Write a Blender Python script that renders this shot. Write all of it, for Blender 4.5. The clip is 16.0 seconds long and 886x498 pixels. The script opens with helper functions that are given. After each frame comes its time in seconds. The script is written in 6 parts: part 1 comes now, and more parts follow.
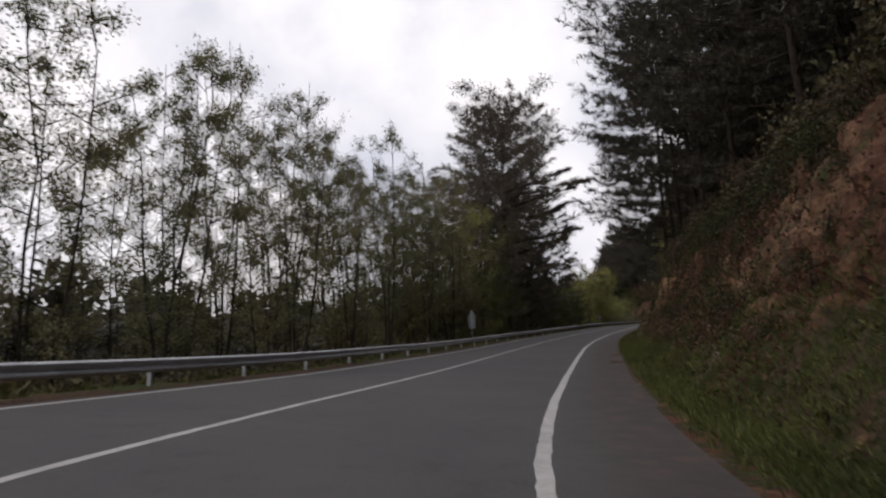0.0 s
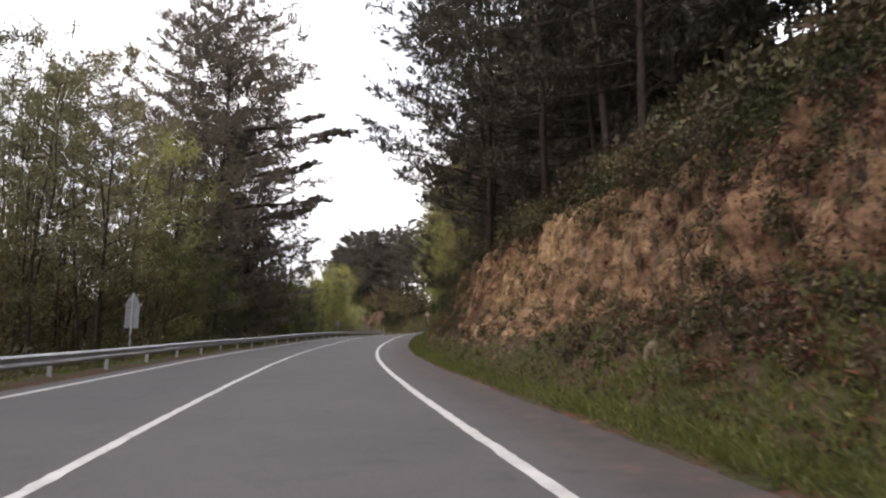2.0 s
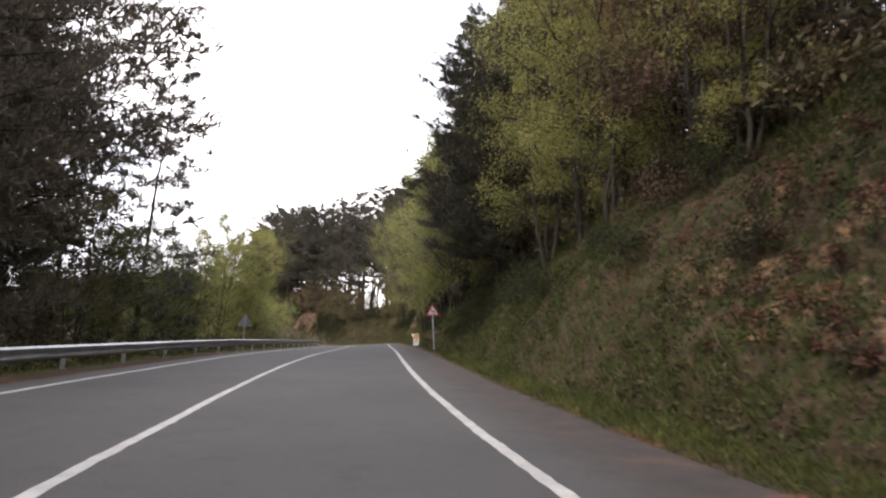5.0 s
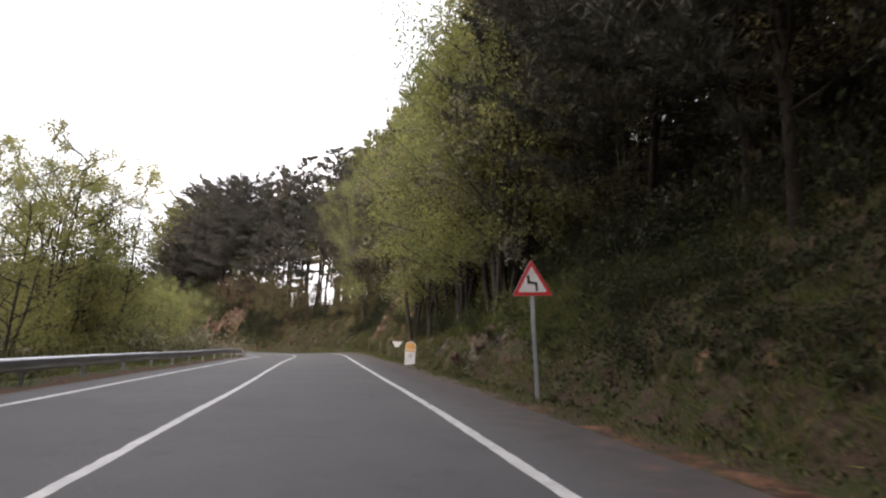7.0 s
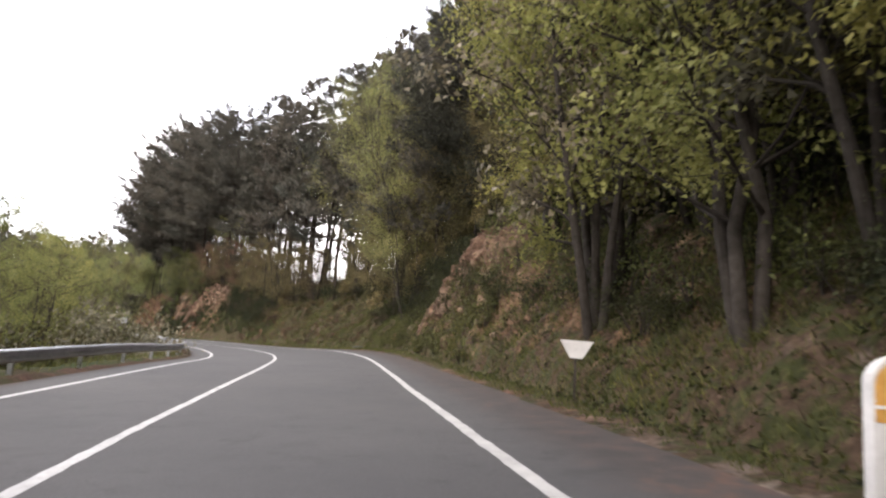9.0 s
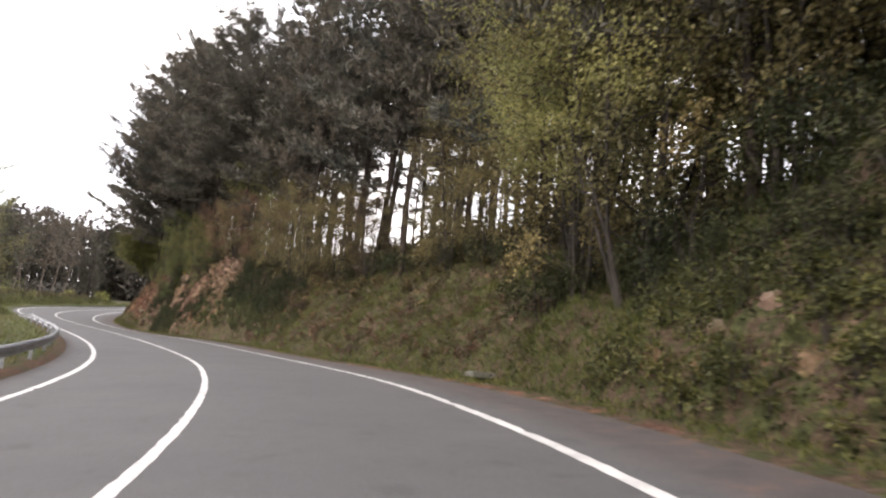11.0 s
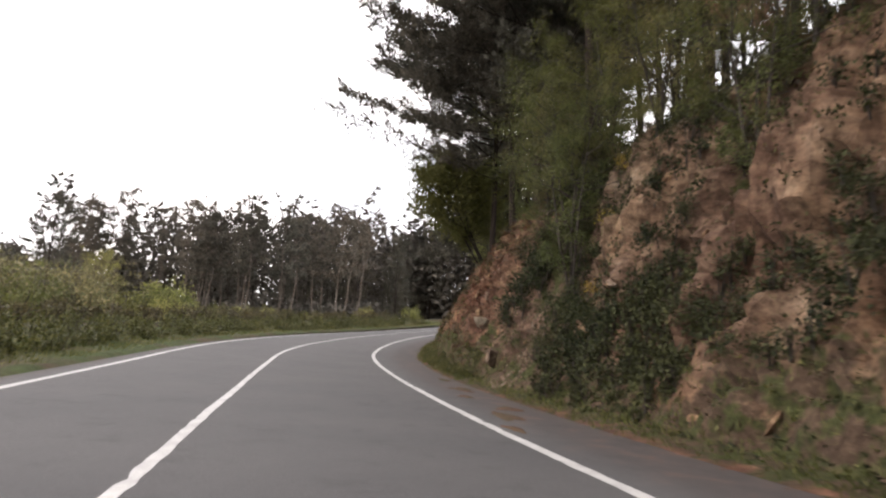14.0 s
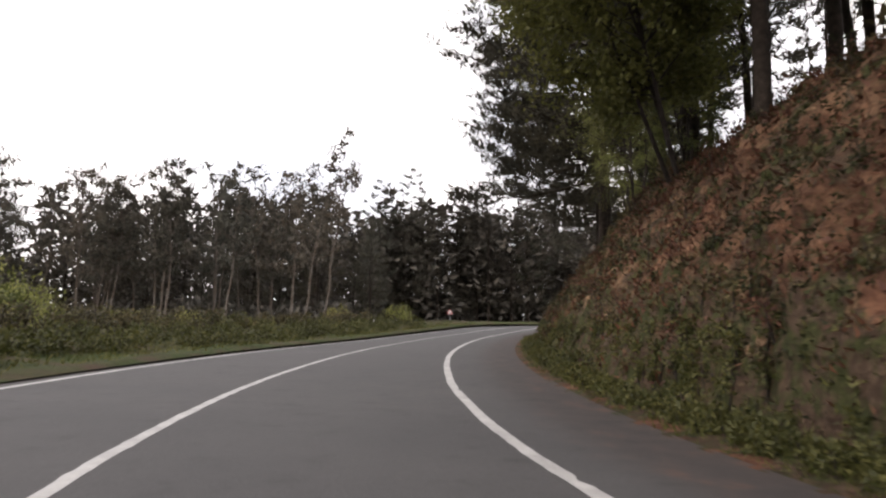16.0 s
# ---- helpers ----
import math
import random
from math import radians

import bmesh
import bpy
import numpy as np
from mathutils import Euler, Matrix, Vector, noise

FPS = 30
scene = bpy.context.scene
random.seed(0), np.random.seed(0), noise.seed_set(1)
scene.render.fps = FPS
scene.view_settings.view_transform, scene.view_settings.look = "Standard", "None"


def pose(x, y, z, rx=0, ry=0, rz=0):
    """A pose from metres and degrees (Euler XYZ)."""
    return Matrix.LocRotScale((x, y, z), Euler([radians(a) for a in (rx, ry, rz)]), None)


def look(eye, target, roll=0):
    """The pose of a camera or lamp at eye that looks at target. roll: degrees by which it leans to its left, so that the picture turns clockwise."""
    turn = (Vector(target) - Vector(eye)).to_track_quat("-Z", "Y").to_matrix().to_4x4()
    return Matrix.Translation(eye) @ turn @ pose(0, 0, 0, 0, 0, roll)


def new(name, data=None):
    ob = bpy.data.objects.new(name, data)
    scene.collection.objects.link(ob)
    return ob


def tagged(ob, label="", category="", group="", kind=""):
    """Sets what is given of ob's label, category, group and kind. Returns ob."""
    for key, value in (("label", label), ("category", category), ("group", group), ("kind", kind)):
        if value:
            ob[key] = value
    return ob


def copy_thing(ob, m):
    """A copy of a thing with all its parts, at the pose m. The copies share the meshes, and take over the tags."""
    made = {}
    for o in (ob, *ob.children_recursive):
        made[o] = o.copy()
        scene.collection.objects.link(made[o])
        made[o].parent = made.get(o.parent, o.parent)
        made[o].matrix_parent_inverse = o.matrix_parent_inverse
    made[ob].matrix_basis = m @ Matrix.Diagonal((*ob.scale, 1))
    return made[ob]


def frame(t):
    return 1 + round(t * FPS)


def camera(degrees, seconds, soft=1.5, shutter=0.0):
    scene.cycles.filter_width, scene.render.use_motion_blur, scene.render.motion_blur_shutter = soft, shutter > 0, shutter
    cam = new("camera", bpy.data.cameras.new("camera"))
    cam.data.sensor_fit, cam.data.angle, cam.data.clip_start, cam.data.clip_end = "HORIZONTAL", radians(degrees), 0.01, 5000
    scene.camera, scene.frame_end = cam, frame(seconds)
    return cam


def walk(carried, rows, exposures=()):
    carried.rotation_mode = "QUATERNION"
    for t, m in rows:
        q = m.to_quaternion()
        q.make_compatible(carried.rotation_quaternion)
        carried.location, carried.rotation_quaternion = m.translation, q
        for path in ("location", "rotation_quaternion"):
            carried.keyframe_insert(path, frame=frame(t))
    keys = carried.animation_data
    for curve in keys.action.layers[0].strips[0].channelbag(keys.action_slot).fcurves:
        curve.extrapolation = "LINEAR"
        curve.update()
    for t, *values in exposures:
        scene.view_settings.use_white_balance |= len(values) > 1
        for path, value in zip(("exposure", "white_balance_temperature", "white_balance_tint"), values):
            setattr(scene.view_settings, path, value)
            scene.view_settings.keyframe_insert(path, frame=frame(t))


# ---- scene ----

# ---- camera ----
cam = camera(66.58, 16.0, soft=2.3, shutter=0.12)
PATH = [
    (0.0, (2.328, 2.331, 0.861), (2.019, 12.206, 2.415), -1.67),
    (0.5, (1.778, 9.207, 1.125), (3.174, 18.981, 2.727), -0.70),
    (1.0, (2.116, 16.170, 1.319), (5.082, 25.584, 2.891), 0.80),
    (1.5, (3.293, 22.664, 1.495), (6.844, 31.867, 3.141), 0.28),
    (2.0, (4.644, 29.321, 1.741), (8.293, 38.488, 3.375), 0.23),
    (2.5, (6.053, 36.230, 2.024), (9.748, 45.372, 3.700), 0.13),
    (3.0, (7.556, 43.659, 2.334), (11.335, 52.771, 3.982), 0.32),
    (3.5, (9.238, 51.175, 2.656), (13.150, 60.218, 4.360), 1.11),
    (4.0, (11.161, 58.658, 2.999), (15.308, 67.587, 4.759), 1.15),
    (4.5, (13.167, 65.747, 3.358), (17.559, 74.547, 5.156), 1.67),
    (4.7, (14.010, 68.495, 3.503), (18.528, 77.232, 5.301), 1.91),
    (5.0, (15.350, 72.557, 3.755), (19.953, 81.245, 5.579), 2.55),
    (5.5, (17.626, 79.256, 4.128), (22.288, 87.903, 6.001), 2.17),
    (6.0, (20.040, 85.912, 4.557), (24.901, 94.438, 6.475), 2.48),
    (6.5, (22.660, 92.576, 5.011), (27.823, 100.922, 6.930), 3.01),
    (6.8, (24.354, 96.607, 5.281), (29.655, 104.871, 7.181), 3.23),
    (7.0, (25.494, 99.335, 5.447), (30.805, 107.586, 7.377), 3.26),
    (7.5, (28.398, 106.054, 5.845), (33.745, 114.304, 7.676), 3.72),
    (8.0, (31.404, 112.930, 6.216), (36.778, 121.168, 8.007), 3.52),
    (8.2, (32.577, 115.600, 6.356), (37.956, 123.831, 8.167), 3.52),
    (8.5, (34.229, 119.452, 6.553), (39.541, 127.728, 8.364), 3.86),
    (9.0, (36.814, 125.572, 6.891), (42.020, 133.920, 8.686), 4.69),
    (9.5, (39.367, 131.623, 7.211), (44.595, 139.959, 8.995), 5.29),
    (10.0, (42.054, 137.902, 7.512), (47.272, 146.240, 9.312), 5.17),
    (10.3, (43.702, 141.980, 7.706), (48.839, 150.363, 9.529), 4.89),
    (10.5, (44.829, 144.849, 7.831), (49.865, 153.299, 9.624), 5.12),
    (11.0, (47.507, 152.704, 8.150), (52.087, 161.420, 9.894), 6.52),
    (11.5, (49.860, 161.585, 8.435), (53.777, 170.641, 10.060), 7.19),
    (12.0, (51.404, 170.285, 8.594), (54.536, 179.633, 10.258), 7.96),
    (12.5, (52.183, 180.280, 8.774), (54.608, 189.854, 10.336), 5.48),
    (13.0, (52.214, 189.811, 8.940), (53.825, 199.542, 10.613), 4.67),
    (13.5, (51.739, 198.867, 9.193), (52.601, 208.701, 10.793), 4.71),
    (14.0, (50.921, 206.650, 9.357), (51.392, 216.517, 10.915), 3.27),
    (14.5, (50.077, 213.277, 9.502), (50.472, 223.161, 10.965), 1.66),
    (15.0, (49.319, 219.052, 9.639), (49.769, 228.928, 11.144), 0.79),
    (15.5, (48.563, 224.540, 9.749), (49.125, 234.394, 11.362), 0.57),
    (16.0, (47.839, 231.095, 10.027), (49.037, 240.886, 11.685), 0.52),
]
EXPOSURES = [(0.0, -1.6), (0.5, -1.35), (1.0, -0.7), (1.5, -0.25), (2.5, 0.05), (4.7, 0.1), (7.0, 0.15), (8.2, 0.42), (10.3, 0.45), (13.3, 0.38), (14.0, 0.05), (14.5, -0.12), (16.0, -0.45)]
KELVIN = [(0.0, 6560), (8.2, 6600), (10.3, 6680), (13.0, 6800), (16.0, 6800)]
walk(cam, [(t, look(eye, target, roll)) for t, eye, target, roll in PATH], [(t, stops, float(np.interp(t, *zip(*KELVIN))), 15.0) for t, stops in EXPOSURES])

# ---- sky and sun ----
SUN_FROM = Vector((-0.66, -0.40, 0.64)).normalized()
world = bpy.data.worlds.new("sky")
scene.world = world
world.use_nodes = True
wn, wl = world.node_tree.nodes, world.node_tree.links
wn.clear()
w_out = wn.new("ShaderNodeOutputWorld")
w_mix = wn.new("ShaderNodeMixShader")
w_blue = wn.new("ShaderNodeBackground")
w_cloud = wn.new("ShaderNodeBackground")
w_sky = wn.new("ShaderNodeTexSky")
w_sky.sky_type = "NISHITA"
w_sky.sun_disc = False
w_sky.sun_elevation = math.asin(SUN_FROM.z)
w_sky.sun_rotation = math.atan2(SUN_FROM.x, SUN_FROM.y)
w_sky.dust_density = 3.0
w_blue.inputs["Strength"].default_value = 0.15
w_cloud.inputs["Strength"].default_value = 3.2
w_coord = wn.new("ShaderNodeTexCoord")
w_noise = wn.new("ShaderNodeTexNoise")
w_noise.inputs["Scale"].default_value = 3.2
w_noise.inputs["Detail"].default_value = 6.0
w_noise.inputs["Roughness"].default_value = 0.55
w_ramp = wn.new("ShaderNodeValToRGB")
w_ramp.color_ramp.elements[0].position, w_ramp.color_ramp.elements[0].color = 0.30, (0.72, 0.72, 0.72, 1)
w_ramp.color_ramp.elements[1].position, w_ramp.color_ramp.elements[1].color = 0.56, (1, 1, 1, 1)
w_tint = wn.new("ShaderNodeValToRGB")
w_tint.color_ramp.elements[0].position, w_tint.color_ramp.elements[0].color = 0.30, (0.78, 0.83, 0.93, 1)
w_tint.color_ramp.elements[1].position, w_tint.color_ramp.elements[1].color = 0.62, (1.0, 0.985, 0.985, 1)
wl.new(w_coord.outputs["Generated"], w_noise.inputs["Vector"])
wl.new(w_noise.outputs["Fac"], w_ramp.inputs["Fac"])
wl.new(w_noise.outputs["Fac"], w_tint.inputs["Fac"])
wl.new(w_sky.outputs["Color"], w_blue.inputs["Color"])
wl.new(w_tint.outputs["Color"], w_cloud.inputs["Color"])
wl.new(w_ramp.outputs["Color"], w_mix.inputs["Fac"])
wl.new(w_blue.outputs["Background"], w_mix.inputs[1])
wl.new(w_cloud.outputs["Background"], w_mix.inputs[2])
wl.new(w_mix.outputs["Shader"], w_out.inputs["Surface"])

sun_data = bpy.data.lights.new("sun", "SUN")
sun_data.energy, sun_data.angle, sun_data.color = 2.6, radians(12), (1.0, 0.94, 0.85)
sun = new("sun", sun_data)
sun.matrix_world = look(SUN_FROM * 300, (0, 0, 0))


# ---- materials ----
def nodes_of(name):
    m = bpy.data.materials.new(name)
    m.use_nodes = True
    m.node_tree.nodes.clear()
    out = m.node_tree.nodes.new("ShaderNodeOutputMaterial")
    return m, m.node_tree.nodes, m.node_tree.links, out


def noise_node(nodes, links, coord, scale, detail=4.0, rough=0.55, stretch=None):
    n = nodes.new("ShaderNodeTexNoise")
    n.inputs["Scale"].default_value, n.inputs["Detail"].default_value, n.inputs["Roughness"].default_value = scale, detail, rough
    if stretch:
        mp = nodes.new("ShaderNodeMapping")
        mp.inputs["Scale"].default_value = stretch
        links.new(coord, mp.inputs["Vector"])
        coord = mp.outputs["Vector"]
    links.new(coord, n.inputs["Vector"])
    return n.outputs["Fac"]


def ramp_node(nodes, links, fac, stops, k=1.0):
    r = nodes.new("ShaderNodeValToRGB")
    e = r.color_ramp.elements
    while len(e) < len(stops):
        e.new(0.5)
    for el, (pos, col) in zip(e, stops):
        el.position, el.color = pos, (*(c * k for c in col[:3]), 1)
    links.new(fac, r.inputs["Fac"])
    return r.outputs["Color"]


def mix_node(nodes, links, fac, a, b, kind="MIX"):
    m = nodes.new("ShaderNodeMix")
    m.data_type, m.blend_type = "RGBA", kind
    for value, socket in ((fac, m.inputs[0]), (a, m.inputs[6]), (b, m.inputs[7])):
        if isinstance(value, (int, float)):
            socket.default_value = value
        elif isinstance(value, tuple):
            socket.default_value = (*value, 1)
        else:
            links.new(value, socket)
    return m.outputs[2]


def bump_node(nodes, links, height, strength, distance):
    b = nodes.new("ShaderNodeBump")
    b.inputs["Strength"].default_value, b.inputs["Distance"].default_value = strength, distance
    links.new(height, b.inputs["Height"])
    return b.outputs["Normal"]


def surface(name, small, large, stops, rough=0.8, metal=0.0, bump=0.3, depth=0.02, dirt=None, coord_kind="Object", spec=0.3, k=0.78):
    """A plain surface: a colour ramp over fine grain, broad stains over it and a fine relief."""
    m, nodes, links, out = nodes_of(name)
    co = nodes.new("ShaderNodeTexCoord").outputs[coord_kind]
    fine = noise_node(nodes, links, co, small, 6.0, 0.65)
    broad = noise_node(nodes, links, co, large, 4.0, 0.5)
    col = ramp_node(nodes, links, fine, stops, k)
    if dirt:
        dirt = tuple(c * k for c in dirt)
        mask = ramp_node(nodes, links, broad, [(0.42, (0, 0, 0)), (0.68, (1, 1, 1))])
        col = mix_node(nodes, links, mask, col, dirt)
    else:
        shade = ramp_node(nodes, links, broad, [(0.3, (0.78, 0.78, 0.78)), (0.7, (1.12, 1.12, 1.12))])
        col = mix_node(nodes, links, 1.0, col, shade, "MULTIPLY")
    b = nodes.new("ShaderNodeBsdfPrincipled")
    links.new(col, b.inputs["Base Color"])
    b.inputs["Roughness"].default_value, b.inputs["Metallic"].default_value = rough, metal
    b.inputs["Specular IOR Level"].default_value = spec
    links.new(bump_node(nodes, links, fine, bump, depth), b.inputs["Normal"])
    links.new(b.outputs[0], out.inputs["Surface"])
    return m


def leaf_material(name, dark, mid, light, through_part=0.35, rough=0.6, k=0.48):
    """Leaves: every leaf takes its own tone; part of the light passes through."""
    m, nodes, links, out = nodes_of(name)
    rnd = nodes.new("ShaderNodeNewGeometry").outputs["Random Per Island"]
    obj = nodes.new("ShaderNodeObjectInfo").outputs["Random"]
    co = nodes.new("ShaderNodeTexCoord").outputs["Object"]
    broad = noise_node(nodes, links, co, 0.45, 3.0)
    col = ramp_node(nodes, links, rnd, [(0.0, dark), (0.5, mid), (1.0, light)], k)
    tone = ramp_node(nodes, links, broad, [(0.3, (0.7, 0.72, 0.72)), (0.7, (1.2, 1.15, 1.05))])
    col = mix_node(nodes, links, 1.0, col, tone, "MULTIPLY")
    own = ramp_node(nodes, links, obj, [(0.0, (0.80, 0.86, 0.84)), (1.0, (1.15, 1.05, 1.0))])
    col = mix_node(nodes, links, 1.0, col, own, "MULTIPLY")
    d = nodes.new("ShaderNodeBsdfPrincipled")
    d.inputs["Roughness"].default_value = rough
    d.inputs["Specular IOR Level"].default_value = 0.25
    t = nodes.new("ShaderNodeBsdfTranslucent")
    mx = nodes.new("ShaderNodeMixShader")
    mx.inputs["Fac"].default_value = through_part
    links.new(col, d.inputs["Base Color"])
    links.new(col, t.inputs["Color"])
    links.new(d.outputs[0], mx.inputs[1])
    links.new(t.outputs[0], mx.inputs[2])
    links.new(mx.outputs[0], out.inputs["Surface"])
    return m


def asphalt_material():
    m, nodes, links, out = nodes_of("worn_asphalt")
    co = nodes.new("ShaderNodeTexCoord").outputs["Object"]
    uv = nodes.new("ShaderNodeAttribute")
    uv.attribute_name = "lane"
    grain = noise_node(nodes, links, co, 55.0, 3.0, 0.7)
    broad = noise_node(nodes, links, co, 0.35, 5.0, 0.6)
    mid = noise_node(nodes, links, co, 2.2, 5.0, 0.6)
    col = ramp_node(nodes, links, grain, [(0.3, (0.043, 0.0415, 0.0425)), (0.55, (0.061, 0.0595, 0.060)), (0.8, (0.092, 0.089, 0.088))])
    tone = ramp_node(nodes, links, broad, [(0.3, (0.86, 0.86, 0.87)), (0.7, (1.1, 1.09, 1.08))])
    col = mix_node(nodes, links, 1.0, col, tone, "MULTIPLY")
    spots = ramp_node(nodes, links, mid, [(0.30, (0.80, 0.80, 0.80)), (0.42, (1, 1, 1)), (0.7, (1.04, 1.04, 1.04))])
    col = mix_node(nodes, links, 1.0, col, spots, "MULTIPLY")
    # the shoulder is older, browner and strewn with soil
    soil = ramp_node(nodes, links, mid, [(0.32, (0.033, 0.029, 0.028)), (0.56, (0.050, 0.040, 0.037)), (0.74, (0.098, 0.054, 0.038))])
    edge = mix_node(nodes, links, uv.outputs["Fac"], col, soil)
    b = nodes.new("ShaderNodeBsdfPrincipled")
    b.inputs["Roughness"].default_value = 0.82
    b.inputs["Specular IOR Level"].default_value = 0.25
    links.new(edge, b.inputs["Base Color"])
    links.new(bump_node(nodes, links, grain, 0.5, 0.006), b.inputs["Normal"])
    links.new(b.outputs[0], out.inputs["Surface"])
    return m


def earth_material():
    """Cut bank: jointed rock and red earth, moss and leaf litter where the masks say so."""
    m, nodes, links, out = nodes_of("cut_bank")
    co = nodes.new("ShaderNodeTexCoord").outputs["Object"]
    rock_mask = nodes.new("ShaderNodeAttribute")
    rock_mask.attribute_name = "rock"
    red_mask = nodes.new("ShaderNodeAttribute")
    red_mask.attribute_name = "red"
    fine = noise_node(nodes, links, co, 9.0, 8.0, 0.72)
    strata = noise_node(nodes, links, co, 1.5, 7.0, 0.68, (1.0, 1.0, 2.2))
    broad = noise_node(nodes, links, co, 1.1, 7.0, 0.66)
    blot = noise_node(nodes, links, co, 2.6, 6.0, 0.66)
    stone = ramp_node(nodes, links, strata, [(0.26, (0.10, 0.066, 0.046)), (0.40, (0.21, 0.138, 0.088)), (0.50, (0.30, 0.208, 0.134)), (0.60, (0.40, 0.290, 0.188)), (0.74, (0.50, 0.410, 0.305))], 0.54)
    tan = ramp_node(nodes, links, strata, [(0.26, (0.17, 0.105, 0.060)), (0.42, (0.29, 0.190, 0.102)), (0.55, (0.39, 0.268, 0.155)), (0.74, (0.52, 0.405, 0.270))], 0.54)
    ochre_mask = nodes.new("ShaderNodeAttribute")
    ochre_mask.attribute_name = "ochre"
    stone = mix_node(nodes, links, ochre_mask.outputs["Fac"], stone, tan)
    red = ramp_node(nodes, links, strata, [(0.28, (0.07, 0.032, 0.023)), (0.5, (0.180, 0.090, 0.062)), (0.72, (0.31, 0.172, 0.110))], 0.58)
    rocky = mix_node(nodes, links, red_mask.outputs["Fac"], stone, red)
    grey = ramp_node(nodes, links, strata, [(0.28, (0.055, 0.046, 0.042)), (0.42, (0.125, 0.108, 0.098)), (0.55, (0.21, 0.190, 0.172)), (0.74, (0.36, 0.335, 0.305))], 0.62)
    grey_mask = nodes.new("ShaderNodeAttribute")
    grey_mask.attribute_name = "grey"
    rocky = mix_node(nodes, links, grey_mask.outputs["Fac"], rocky, grey)
    facet = nodes.new("ShaderNodeAttribute")
    facet.attribute_name = "facet"
    own = ramp_node(nodes, links, facet.outputs["Fac"], [(0.0, (0.74, 0.70, 0.67)), (0.35, (0.96, 0.93, 0.90)), (0.7, (1.08, 1.05, 1.0)), (1.0, (1.30, 1.27, 1.20))])
    rocky = mix_node(nodes, links, 1.0, rocky, own, "MULTIPLY")
    grime = ramp_node(nodes, links, fine, [(0.30, (0.30, 0.27, 0.25)), (0.44, (0.90, 0.90, 0.90)), (0.70, (1.25, 1.22, 1.18))])
    rocky = mix_node(nodes, links, 0.9, rocky, grime, "MULTIPLY")
    stain = ramp_node(nodes, links, blot, [(0.36, (0.50, 0.46, 0.43)), (0.50, (1, 1, 1)), (0.66, (1.2, 1.18, 1.14))])
    rocky = mix_node(nodes, links, 0.8, rocky, stain, "MULTIPLY")
    streak = noise_node(nodes, links, co, 4.5, 6.0, 0.7, (1.0, 1.0, 0.22))
    wash = ramp_node(nodes, links, streak, [(0.34, (0.50, 0.47, 0.45)), (0.48, (1, 1, 1)), (0.66, (1.22, 1.2, 1.17))])
    rocky = mix_node(nodes, links, 0.85, rocky, wash, "MULTIPLY")
    bands = ramp_node(nodes, links, broad, [(0.36, (0.50, 0.43, 0.41)), (0.52, (1, 0.99, 0.98)), (0.68, (1.06, 1.03, 0.98))])
    rocky = mix_node(nodes, links, 0.75, rocky, bands, "MULTIPLY")
    chips = noise_node(nodes, links, co, 16.0, 4.0, 0.6)
    speck = ramp_node(nodes, links, chips, [(0.30, (0.60, 0.58, 0.56)), (0.42, (1, 1, 1)), (0.60, (1, 1, 1)), (0.70, (1.30, 1.28, 1.24))])
    rocky = mix_node(nodes, links, 0.8, rocky, speck, "MULTIPLY")
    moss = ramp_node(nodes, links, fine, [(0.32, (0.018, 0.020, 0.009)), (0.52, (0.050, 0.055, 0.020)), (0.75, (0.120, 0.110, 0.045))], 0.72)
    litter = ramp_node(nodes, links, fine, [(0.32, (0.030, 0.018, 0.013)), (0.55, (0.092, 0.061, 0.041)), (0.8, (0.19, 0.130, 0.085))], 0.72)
    patch = ramp_node(nodes, links, blot, [(0.44, (0, 0, 0)), (0.54, (1, 1, 1))])
    soft_ground = mix_node(nodes, links, patch, moss, litter)
    ragged = nodes.new("ShaderNodeMath")
    ragged.operation = "ADD"
    links.new(rock_mask.outputs["Fac"], ragged.inputs[0])
    shift = nodes.new("ShaderNodeMapRange")
    shift.inputs["From Min"].default_value, shift.inputs["From Max"].default_value = 0.3, 0.7
    shift.inputs["To Min"].default_value, shift.inputs["To Max"].default_value = -0.6, 0.6
    links.new(broad, shift.inputs["Value"])
    links.new(shift.outputs["Result"], ragged.inputs[1])
    sharp = ramp_node(nodes, links, ragged.outputs[0], [(0.40, (0, 0, 0)), (0.58, (1, 1, 1))])
    col = mix_node(nodes, links, sharp, soft_ground, rocky)
    b = nodes.new("ShaderNodeBsdfPrincipled")
    b.inputs["Roughness"].default_value = 0.95
    b.inputs["Specular IOR Level"].default_value = 0.12
    links.new(col, b.inputs["Base Color"])
    links.new(bump_node(nodes, links, fine, 0.8, 0.07), b.inputs["Normal"])
    links.new(b.outputs[0], out.inputs["Surface"])
    return m


M_ASPHALT = asphalt_material()
M_PAINT = surface("road_paint", 30.0, 3.0, [(0.22, (0.20, 0.195, 0.19)), (0.36, (0.42, 0.41, 0.40)), (0.7, (0.55, 0.54, 0.53))], 0.65, bump=0.2, depth=0.003)
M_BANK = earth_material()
M_SOIL = surface("red_soil", 9.0, 1.2, [(0.3, (0.040, 0.026, 0.020)), (0.55, (0.100, 0.058, 0.040)), (0.8, (0.19, 0.115, 0.080))], 0.95, dirt=(0.055, 0.055, 0.026), bump=0.8, depth=0.04, spec=0.1)
M_FIELD = surface("field_floor", 3.0, 0.25, [(0.3, (0.017, 0.016, 0.008)), (0.55, (0.040, 0.042, 0.016)), (0.8, (0.072, 0.063, 0.033))], 0.95, dirt=(0.045, 0.033, 0.020), bump=0.8, depth=0.1, spec=0.1)
